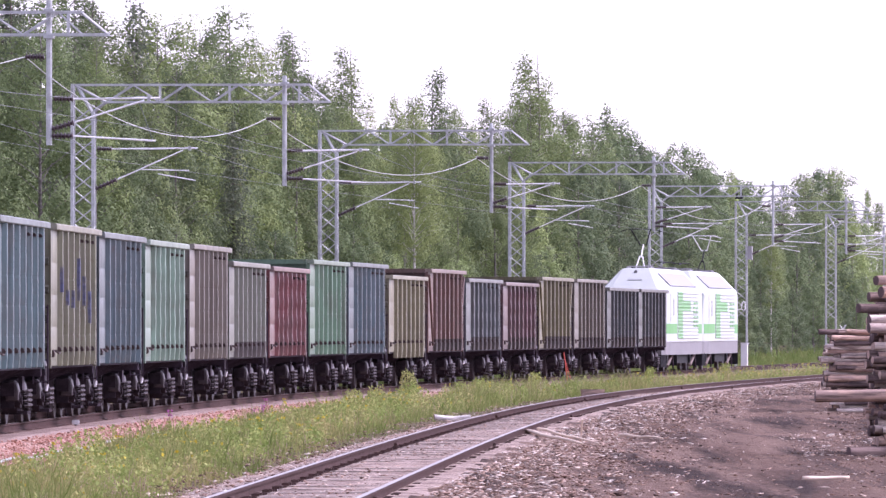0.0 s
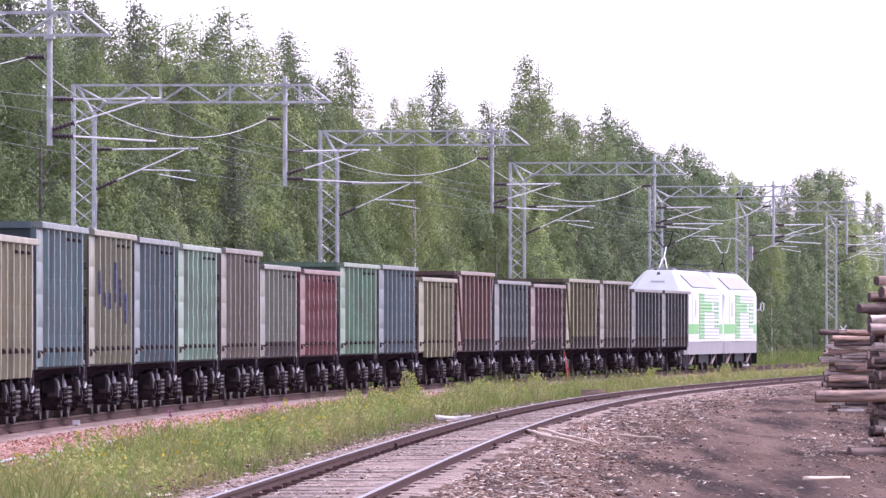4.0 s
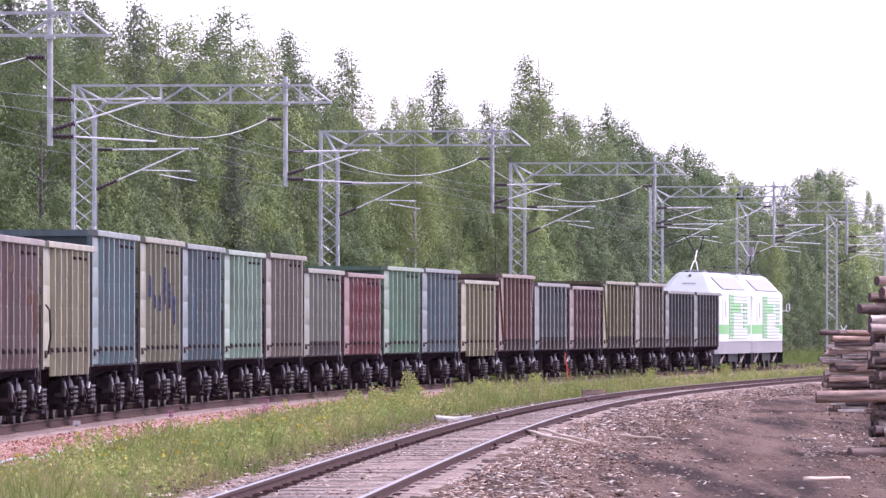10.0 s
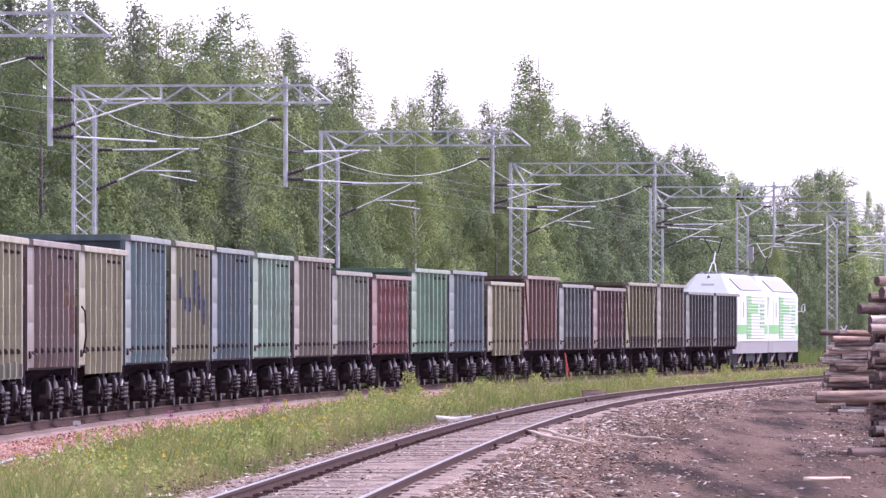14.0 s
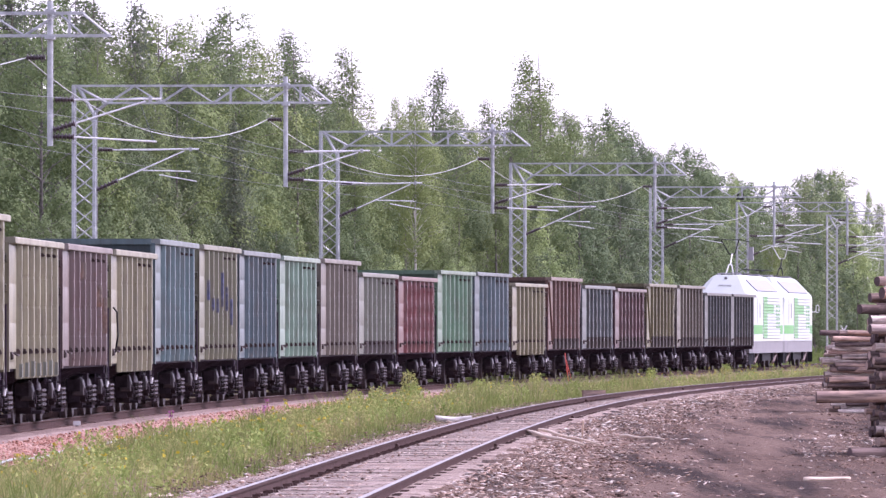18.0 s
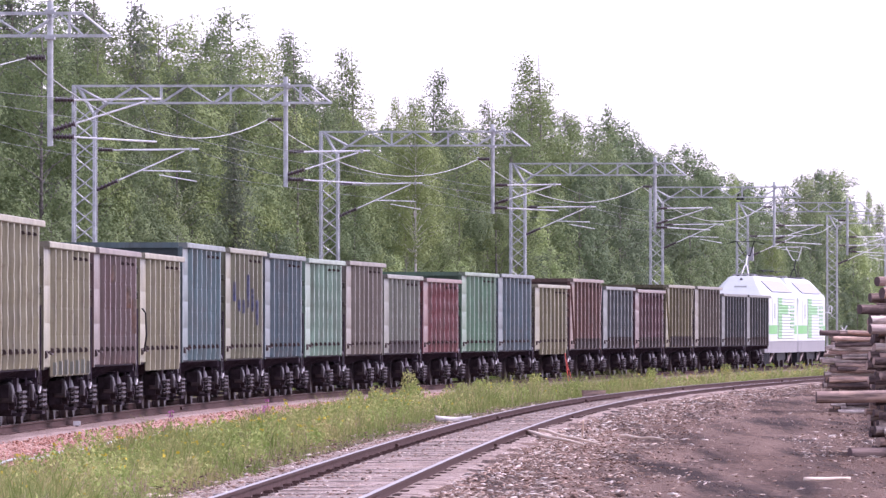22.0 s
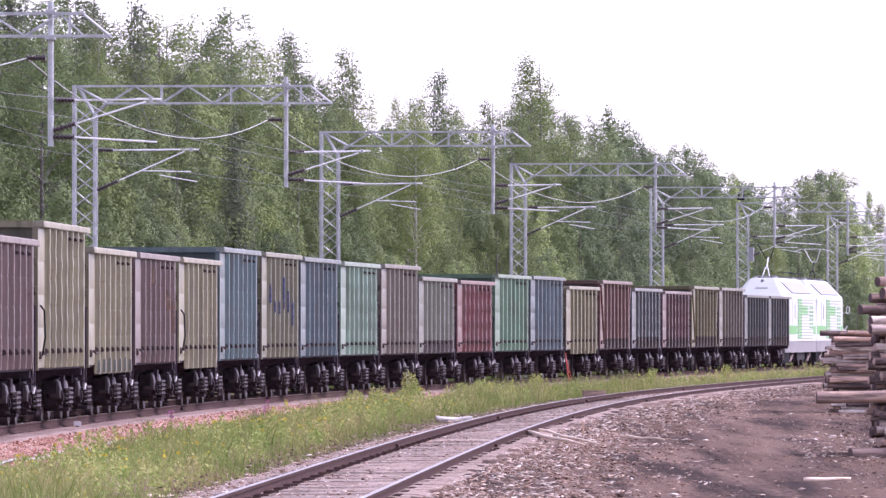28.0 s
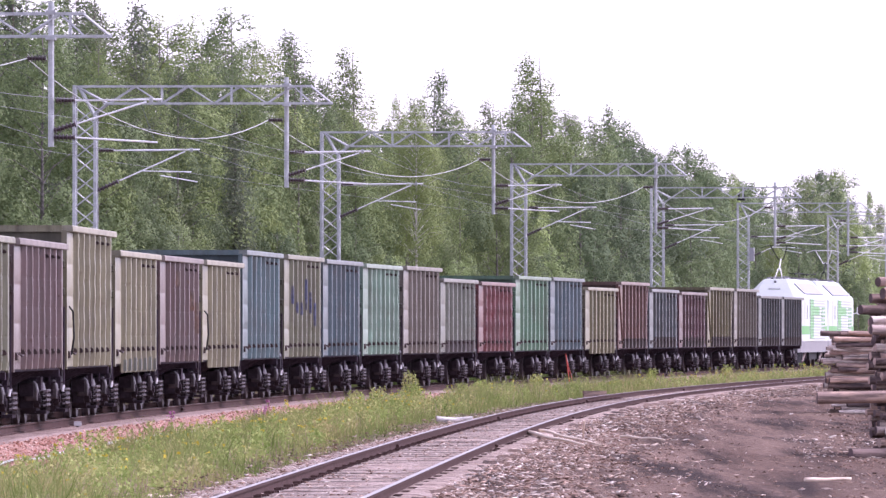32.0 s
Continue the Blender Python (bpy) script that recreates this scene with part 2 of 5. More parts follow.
# ------------------------------------------------------------------ mesh helpers
class Geo:
    """Vertices and faces of one mesh."""

    def __init__(self):
        self.v, self.f = [], []

    def box(self, x0, x1, y0, y1, z0, z1):
        o = len(self.v)
        self.v += [(x, y, z) for z in (z0, z1) for y in (y0, y1) for x in (x0, x1)]
        self.f += [(o, o + 2, o + 3, o + 1), (o + 4, o + 5, o + 7, o + 6), (o, o + 1, o + 5, o + 4), (o + 2, o + 6, o + 7, o + 3),
                   (o, o + 4, o + 6, o + 2), (o + 1, o + 3, o + 7, o + 5)]
        return self

    def rod(self, p, q, r, n=8, r2=None, caps=True):
        p, q = Vector(p), Vector(q)
        d = (q - p).normalized()
        a = d.orthogonal().normalized()
        b = d.cross(a)
        o = len(self.v)
        for c, rad in ((p, r), (q, r if r2 is None else r2)):
            for i in range(n):
                w = 2 * math.pi * i / n
                self.v.append(tuple(c + a * math.cos(w) * rad + b * math.sin(w) * rad))
        self.f += [(o + i, o + (i + 1) % n, o + n + (i + 1) % n, o + n + i) for i in range(n)]
        if caps:
            self.f += [tuple(range(o + n - 1, o - 1, -1)), tuple(range(o + n, o + 2 * n))]
        return self

    def path(self, pts, r, n=6, taper=1.0):
        """One tube along the points."""
        pts = [Vector(p) for p in pts]
        rings = []
        for i, p in enumerate(pts):
            d = (pts[min(i + 1, len(pts) - 1)] - pts[max(i - 1, 0)]).normalized()
            a = d.cross(Vector((0.31, 0.17, 0.93))).normalized()
            b = d.cross(a)
            rad = r * (1 + (taper - 1) * i / (len(pts) - 1))
            rings.append([p + (a * math.cos(2 * math.pi * k / n) + b * math.sin(2 * math.pi * k / n)) * rad for k in range(n)])
        return self.loft(rings)

    def loft(self, rings, closed=True, caps=True):
        """Rings of equally many points, joined in order."""
        o, k = len(self.v), len(rings[0])
        for ring in rings:
            self.v += [tuple(p) for p in ring]
        for j in range(len(rings) - 1):
            for i in range(k if closed else k - 1):
                a, b = o + j * k + i, o + j * k + (i + 1) % k
                self.f.append((a, b, b + k, a + k))
        if caps and closed:
            self.f += [tuple(range(o + k - 1, o - 1, -1)), tuple(range(o + (len(rings) - 1) * k, o + len(rings) * k))]
        return self

    def quad(self, a, b, c, d):
        o = len(self.v)
        self.v += [tuple(a), tuple(b), tuple(c), tuple(d)]
        self.f.append((o, o + 1, o + 2, o + 3))
        return self

    def mesh(self, name, material, smooth=False):
        me = bpy.data.meshes.new(name)
        me.from_pydata(self.v, [], self.f)
        if material:
            me.materials.append(material)
        if smooth:
            me.polygons.foreach_set("use_smooth", [True] * len(me.polygons))
        me.update()
        return me


def part(name, geo, material, parent, label="", smooth=False):
    """One mesh object under a thing or part; geo may be a ready mesh."""
    me = geo if isinstance(geo, bpy.types.Mesh) else geo.mesh(name, material, smooth)
    ob = new(name, me)
    ob.parent = parent
    return tagged(ob, label)


def thing(name, label, category, group="", m=None):
    ob = new(name)
    if m is not None:
        ob.matrix_basis = m
    return tagged(ob, label, category, group)


def solid(name, geo, material, label="", category="", group="", kind="", smooth=False):
    return tagged(new(name, geo.mesh(name, material, smooth)), label, category, group, kind)


TEMPLATE = {}


def shared(key, make, material, smooth=False):
    if (key, material.name) not in TEMPLATE:
        TEMPLATE[key, material.name] = make().mesh(key, material, smooth)
    return TEMPLATE[key, material.name]


# ------------------------------------------------------------------ the two tracks, as curves in plan
S = np.arange(-320.0, 1000.0, 1.0)
BEND = np.interp(S, [-100, 0, 80, 160, 240, 320], [0.0, 0.257, 0.596, 0.284, 0.0, 0.0]) / 1000
HEAD = np.cumsum(BEND)
HEAD += 0.0332 - HEAD[320]
PX, PY = np.cumsum(np.sin(HEAD)), np.cumsum(np.cos(HEAD))
PX += -8.968 - PX[320]
PY += 193.3 - PY[320]


def rail_at(s, off=0.0):
    """Place at the running length s, off metres to the right of the main track's centre, and the heading."""
    a = float(np.interp(s, S, HEAD))
    return float(np.interp(s, S, PX)) + off * math.cos(a), float(np.interp(s, S, PY)) - off * math.sin(a), a


def siding_off(s):
    q = min(s, 190.0)
    return 10.343 + 0.00713 * q - 1.598e-5 * q * q


def along(s, off, z=0.0, extra=0.0):
    x, y, a = rail_at(s, off)
    return pose(x, y, z, 0, 0, -math.degrees(a) + extra)


def strip(geo, stations, profile, off=lambda s: 0.0, rough=0.0, seed=0.0):
    """A band along the track: the profile (offset, height) carried past the stations."""
    o, k = len(geo.v), len(profile)
    for s in stations:
        for d, z in profile:
            x, y, a = rail_at(s, off(s) + d)
            if rough:
                z += rough * noise.noise((x * 0.55 + seed, y * 0.4, 0)) + rough * 0.6 * noise.noise((x * 2.1, y * 1.7 + seed, 3))
            geo.v.append((x, y, z))
    for j in range(len(stations) - 1):
        for i in range(k - 1):
            a = o + j * k + i
            geo.f.append((a, a + 1, a + k + 1, a + k))
    return geo


# ------------------------------------------------------------------ ground
def ground_z(d):
    return float(np.interp(d, [-60, -13, -7.5, -5.0, -3.2, 2.9, 4.5, 8.2, 12.6, 60], [1.1, 0.8, -0.2, -0.75, -0.62, -0.62, -0.45, -0.22, -0.2, -0.2]))


cross = [-900, -500, -250, -120, -60, -40, -28, -22, -18, -15] + [-13 + 0.8 * i for i in range(54)] + [33, 38, 45, 60, 90, 150, 300, 600, 1000]
rows_s = [-320, -260, -220, -200] + [-190 + 2.5 * i for i in range(300)] + [600, 700, 800, 900, 998]
g = strip(Geo(), rows_s, [(d, ground_z(d)) for d in cross], rough=0.06)
k = len(cross)
far = len(g.v)
for x, y, z in g.v[-k:]:
    g.v.append((x * 3, y + 3200, z))
g.f += [(far - k + i, far - k + i + 1, far + i + 1, far + i) for i in range(k - 1)]
solid("ground", g, M_SOIL, "grassy brown soil beside the railway", "ground", kind="structure", smooth=True)

MAIN_ST = [-200 + 2.0 * i for i in range(451)]
BALLAST_Z = -0.182
g = strip(Geo(), MAIN_ST, [(-3.3, -0.9), (-2.2, -0.30), (-1.5, BALLAST_Z), (-1.1, BALLAST_Z), (0, BALLAST_Z - 0.02), (1.1, BALLAST_Z), (1.55, BALLAST_Z - 0.005), (2.0, -0.33), (3.2, -0.66), (3.3, -0.9)], rough=0.012)
SHOULDER = strip(Geo(), MAIN_ST, [(0.98, BALLAST_Z - 0.05), (1.02, BALLAST_Z + 0.022), (1.58, BALLAST_Z + 0.016), (1.72, BALLAST_Z - 0.09)], rough=0.012)
solid("ballast_shoulder", SHOULDER, ground_mat("dusty_shoulder", [(0.27, 0.2, 0.172), (0.35, 0.265, 0.23), (0.2, 0.14, 0.12)], (0.5, 2.0, 22.0), 0.6, 0.03, stretch=(1, 0.2, 1)), "dusty grey-brown shoulder of fine stones along the sleepers", "ballast", kind="structure")
solid("main_line_ballast", g, M_BALLAST, "pinkish crushed stone bed under the main line", "ballast", kind="structure")

YARD_ST = [-200 + 1.5 * i for i in range(300)]
g = strip(Geo(), YARD_ST, [(1.12 + 0.75 * i, -0.115 + 0.045 * math.exp(-i * 0.9) - 0.02 * math.sin(i * 0.9)) for i in range(45)], siding_off, rough=0.05, seed=5)
solid("yard_ground", g, M_MUD, "churned brown mud of a timber yard with wheel ruts", "mud", kind="structure", smooth=True)
g = strip(Geo(), YARD_ST + [250 + 4.0 * i for i in range(90)], [(-2.6, -0.45), (-2.0, -0.20), (-1.2, -0.097), (0, -0.085), (0.7, -0.08), (0.86, -0.055), (1.1, -0.06), (1.35, -0.10), (1.55, -0.4)], siding_off, rough=0.022, seed=9)
solid("siding_bed", g, M_BED, "grey bed of the siding strewn with bark", "track bed", kind="structure")


# ------------------------------------------------------------------ rails and sleepers
def rail_profile(side, top):
    w, h = 0.036, 0.172
    return [(side - 0.07, top - h), (side - 0.07, top - h + 0.014), (side - 0.011, top - h + 0.035), (side - 0.011, top - 0.045), (side - w, top - 0.036),
            (side - w, top - 0.003), (side + w, top - 0.003), (side + w, top - 0.036), (side + 0.011, top - 0.045), (side + 0.011, top - h + 0.035),
            (side + 0.07, top - h + 0.014), (side + 0.07, top - h)]


def lay_track(name, label, stations, off, top, joint_step):
    track = tagged(new(name), label, "railway track", kind="structure")
    for side in (-0.797, 0.797):
        rail = part("rail", strip(Geo(), stations, rail_profile(side, top), off), M_RUST, track, "rusty steel rail")
        part("railhead", strip(Geo(), stations, [(side - 0.034, top), (side + 0.034, top)], off), M_RAILTOP, rail, "worn bright running surface")
        plates = Geo()
        s = stations[0] + 3
        while s < stations[-1] - 3:
            for d in (-0.03, 0.03):
                a, b = rail_at(s - 0.4, off(s) + side + d), rail_at(s + 0.4, off(s) + side + d)
                plates.rod((a[0], a[1], top - 0.09), (b[0], b[1], top - 0.09), 0.035, 6)
            s += joint_step
        part("fishplates", plates, M_RUST, rail)
    return track


MAIN_TRACK = lay_track("main_track", "straight and curved main line with rusty rails", MAIN_ST, lambda s: 0.0, 0.0, 60)
SIDE_ST = [-190 + 2.0 * i for i in range(390)]
SIDING = lay_track("siding_track", "old siding with rusty rails and sunken sleepers", SIDE_ST, siding_off, 0.05, 50)

# things that are keyed at the end
KEYED = []

# ------------------------------------------------------------------ overhead line portals
def insulator(p, q, n=6):
    """Ribbed insulator between two points, one turned body."""
    p, q = Vector(p), Vector(q)
    d = (q - p).normalized()
    a = d.orthogonal().normalized()
    b = d.cross(a)
    rings = []
    for i in range(n):
        for u, r in ((0.0, 0.038), (0.25, 0.038), (0.35, 0.075), (0.6, 0.07), (0.7, 0.038)):
            c = p.lerp(q, (i + u) / n)
            rings.append([c + (a * math.cos(k * math.pi / 4) + b * math.sin(k * math.pi / 4)) * r for k in range(8)])
    return Geo().loft(rings)


def bracket(parent, x, z_top, z_low, reach, kind):
    """Hinged arm that holds the wires: tie tube, strut and steady arm."""
    arm = part("cantilever", Geo().rod((x + 0.5, 0, z_top), (x + reach, 0, z_top + 0.02), 0.021), M_TUBE, parent, "bright steel tube arm")
    part("insulator", insulator((x + 0.1, 0, z_top), (x + 0.52, 0, z_top)), M_INSUL, arm)
    end = (x + reach * 0.86, 0, z_top - 0.03)
    mid = Vector((x + 0.06, 0, z_low)).lerp(Vector(end), 0.25)
    part("strut", Geo().rod(mid, end, 0.019), M_TUBE, arm)
    part("insulator", insulator((x + 0.06, 0, z_low), mid), M_INSUL, arm)
    part("clamp", Geo().box(x + reach - 0.26, x + reach - 0.19, -0.04, 0.04, z_top - 0.04, z_top + 0.07), M_GALV, arm)
    if kind == "column":
        part("steady_arm", Geo().rod((x + reach * 0.46, 0, z_top - 0.56), (x + reach * 0.92, 0, z_top - 0.59), 0.015), M_TUBE, arm)
        part("registration_arm", Geo().rod((x + reach * 0.62, 0, z_top - 0.68), (x + reach * 0.98, 0, z_top - 0.66 - 0.2), 0.014), M_TUBE, arm)
    else:
        part("steady_arm", Geo().rod((x + 0.5, 0, z_low - 0.14), (x + reach * 0.96, 0, z_low - 0.24), 0.019), M_TUBE, arm)
        part("insulator", insulator((x + 0.06, 0, z_low - 0.13), (x + 0.52, 0, z_low - 0.14)), M_INSUL, arm)
        part("dropper", Geo().rod((x + reach * 0.8, 0, z_top), (x + reach * 0.93, 0, z_low - 0.2), 0.008, 5), M_WIRE, arm)
    return arm


BEAM_TOP, BEAM_LOW = 8.5, 7.98


def portal(m, post_x=5.5, label="", box=False):
    po = thing("catenary_portal", label or "galvanised lattice half portal carrying overhead line", "catenary mast", "overhead line portals", m)
    w, dpt = 0.57, 0.42
    for x, top in ((-w / 2, BEAM_TOP), (w / 2, 7.72)):
        for y in (-dpt / 2, dpt / 2):
            part("chord", Geo().box(x - 0.04, x + 0.04, y - 0.04, y + 0.04, -0.35, top), M_GALV, po)
    for y in (-dpt / 2, dpt / 2):
        z, sgn = 2.4, 1 if y < 0 else -1
        while z < 7.5:
            part("lacing_bar", shared("lace_%.2f_%.2f" % (y, z), lambda: Geo().rod((-sgn * w / 2, y, z), (sgn * w / 2, y, z + 0.46), 0.02, 5), M_GALV), None, po)
            z, sgn = z + 0.46, -sgn
    for x in (-w / 2, w / 2):
        z, sgn = 0.0, 1
        while z < 7.6:
            part("lacing_bar", shared("lacex_%.2f_%.2f" % (x, z), lambda: Geo().rod((x, -sgn * dpt / 2, z), (x, sgn * dpt / 2, z + 0.52), 0.021, 5), M_GALV), None, po)
            z, sgn = z + 0.52, -sgn
    for y in (-0.2, 0.2):
        part("beam_chord", Geo().box(-0.28, 6.2, y - 0.028, y + 0.028, BEAM_TOP - 0.052, BEAM_TOP), M_GALV, po)
        part("beam_chord", Geo().box(0.55, 6.75, y - 0.028, y + 0.028, BEAM_LOW, BEAM_LOW + 0.052), M_GALV, po)
        x, up = 0.65, True
        while x < 6.15:
            a, b = (BEAM_LOW + 0.03, BEAM_TOP - 0.03) if up else (BEAM_TOP - 0.03, BEAM_LOW + 0.03)
            part("beam_bar", shared("bar_%.2f_%.2f" % (y, x), lambda: Geo().rod((x, y, a), (min(x + 0.72, 6.2), y, b), 0.019, 5), M_GALV), None, po)
            x, up = x + 0.72, not up
        for x in (2.1, 4.0, 5.9):
            part("beam_bar", shared("upright_%.2f_%.2f" % (y, x), lambda: Geo().rod((x, y, BEAM_LOW), (x, y, BEAM_TOP), 0.019, 5), M_GALV), None, po)
        part("beam_bar", shared("nose_%.2f" % y, lambda: Geo().rod((6.17, y, BEAM_TOP - 0.03), (6.73, y, BEAM_LOW + 0.03), 0.028, 6), M_GALV), None, po)
        part("knee_brace", Geo().rod((-0.2, y, BEAM_TOP - 0.05), (0.62, y, BEAM_LOW + 0.03), 0.034, 6).rod((-0.15, y, BEAM_TOP - 0.08), (0.25, y, 7.72), 0.04, 6)
             .rod((0.25, y, 7.72), (0.62, y, BEAM_LOW + 0.02), 0.03, 6), M_GALV, po)
    for i in range(13):
        part("cross_tie", shared("tie_%d" % i, lambda: Geo().rod((0.5 + i * 0.48, -0.2, BEAM_LOW + 0.03), (0.5 + i * 0.48, 0.2, BEAM_LOW + 0.03), 0.015, 5), M_GALV), None, po)
    part("hanging_post", Geo().rod((post_x, 0, 5.72), (post_x, 0, 8.72), 0.062, 10), M_GALV, po)
    for z in (BEAM_LOW - 0.05, BEAM_TOP - 0.02):
        part("post_clamp", Geo().box(post_x - 0.1, post_x + 0.1, -0.24, 0.24, z, z + 0.065), M_GALV, po)
    bracket(po, 0.28, 6.73, 5.64, 2.85, "column")
    bracket(po, post_x, 6.68, 6.05, 2.3, "post")
    part("insulator", insulator((post_x - 0.5, 0, 7.55), (post_x - 0.08, 0, 7.55)), M_INSUL, po)
    part("foundation", Geo().box(-0.5, 0.5, -0.45, 0.45, -1.0, -0.3), M_CONCRETE, po, "concrete footing")
    if box:
        part("switch_box", Geo().box(0.34, 0.58, -0.2, 0.2, 5.45, 6.15), M_LGREY, po, "grey metal box on the mast")
        part("drive_rod", Geo().rod((0.3, -0.25, 0.6), (0.3, -0.25, 4.9), 0.025), M_GALV, po)
        part("top_switch", Geo().box(-0.3, 0.1, -0.2, 0.2, 8.62, 8.7).rod((-0.22, 0, 8.7), (-0.22, 0, 8.95), 0.05).rod((0.02, 0, 8.7), (0.02, 0, 8.95), 0.05), M_BLACK, po)
    return po


def s_for_y(y):
    return float(np.interp(y, PY, S))


# centre of the column: x, y
PORTALS = [(-13.65, 200), (-9.8, 263), (-3.85, 324), (2.95, 386), (9.9, 450), (15.6, 505), (22.5, 560), (28.6, 620), (35.0, 682)]
POLES = []
for i, (x, y) in enumerate(PORTALS):
    a = rail_at(s_for_y(y))[2]
    POLES.append(portal(pose(x, y, -0.09 if i == 0 else 0, 0, 0, -math.degrees(a)), 5.5, "galvanised lattice half portal with white switch boxes" if i == 5 else "", i == 5).matrix_basis)

WIRE_LABEL = {"messenger_wire": "thin sagging catenary wire", "contact_wire": "thin contact wire over the track", "feeder_cable": "pale sagging feeder cable between portals"}
for name, lx, z, sag, r, mat in (("messenger_wire", 2.9, 6.78, 0.45, 0.007, M_WIRE), ("contact_wire", 2.95, 6.1, 0.05, 0.006, M_WIRE),
                                 ("messenger_wire", 7.6, 6.74, 0.5, 0.007, M_WIRE), ("contact_wire", 7.7, 6.05, 0.05, 0.006, M_WIRE),
                                 ("feeder_cable", 5.0, 7.55, 1.0, 0.013, M_CABLE)):
    geo = Geo()
    ends = [m @ Vector((lx, 0, z)) for m in POLES]
    ends.insert(0, ends[0] + (ends[0] - ends[1]) * 1.0 + Vector((-1.2, 0, 0)))
    pts = []
    for p, q in zip(ends, ends[1:]):
        pts += [p.lerp(q, u / 16) - Vector((0, 0, sag * 4 * (u / 16) * (1 - u / 16))) for u in range(16)]
    geo.path(pts + [ends[-1]], r, 5)
    solid(name, geo, mat, WIRE_LABEL[name], "cable")


# ------------------------------------------------------------------ open wagons
L_WAGON, BODY, R_WHEEL = 13.92, 12.73, 0.4785


def wheelset_geo(r, gauge=0.8):
    geo = Geo()
    for sx in (-1, 1):
        geo.rod((sx * (gauge - 0.07), 0, 0), (sx * (gauge - 0.035), 0, 0), r + 0.03, 28)
        geo.rod((sx * (gauge - 0.035), 0, 0), (sx * (gauge + 0.065), 0, 0), r, 28)
        geo.rod((sx * (gauge + 0.065), 0, 0), (sx * (gauge + 0.085), 0, 0), r * 0.35, 16)
        for i in range(4):
            w = i * math.pi / 2
            c = (sx * (gauge + 0.067), math.cos(w) * r * 0.62, math.sin(w) * r * 0.62)
            geo.rod(c, (c[0] + sx * 0.012, c[1], c[2]), 0.03, 6)
    geo.rod((-1.08, 0, 0), (1.08, 0, 0), 0.075, 12)
    return geo


def side_frame_geo(sx):
    """Cast side frame of a two-axle freight bogie: block ends over the axle boxes, open in the middle."""
    geo = Geo()
    outline = [(-1.22, 0.55), (-1.2, 0.8), (-0.72, 0.82), (-0.45, 0.88), (0.45, 0.88), (0.72, 0.82), (1.2, 0.8), (1.22, 0.55), (0.72, 0.58), (0.52, 0.22), (-0.52, 0.22), (-0.72, 0.58)]
    hole = [(-0.95, 0.62), (-1.0, 0.72), (-0.70, 0.72), (-0.40, 0.82), (0.40, 0.82), (0.70, 0.72), (1.0, 0.72), (0.95, 0.62), (0.62, 0.62), (0.42, 0.34), (-0.42, 0.34), (-0.62, 0.62)]
    rings = []
    for x, pts in ((0.90, outline), (1.17, outline), (1.17, hole), (0.90, hole), (0.90, outline)):
        rings.append([(sx * x, y, z) for y, z in pts])
    return geo.loft(rings, True, False)


def spring_geo(sx, x, y):
    turns = [(sx * x + 0.082 * math.cos(w), y + 0.082 * math.sin(w), 0.29 + 0.092 * w / 6.2832) for w in [i * math.pi / 4 for i in range(33)]]
    return Geo().path(turns, 0.033, 6)


def frame_end_geo(sx, ay):
    """Rounded hood of the side frame over an axle box, with a sloping shoulder towards the springs."""
    top = [(1.0, 0.46), (0.99, 0.66), (1.02, 0.79), (1.07, 0.85), (1.16, 0.85), (1.22, 0.79), (1.25, 0.66), (1.25, 0.46)]
    s = math.copysign(1, ay)
    low = [(x, z - 0.1 if z < 0.5 else 0.34 + (z - 0.34) * 0.6) for x, z in top]
    return Geo().loft([[(sx * (1.12 + (x - 1.12) * q), ay + s * d, 0.64 + (z - 0.64) * q) for x, z in top] for d, q in ((0.235, 0.62), (0.23, 0.86))] + [ [(sx * x, ay + s * 0.2, z) for x, z in top], [(sx * x, ay - s * 0.18, z) for x, z in top],
                       [(sx * x, ay - s * 0.5, z - 0.05) for x, z in low]])


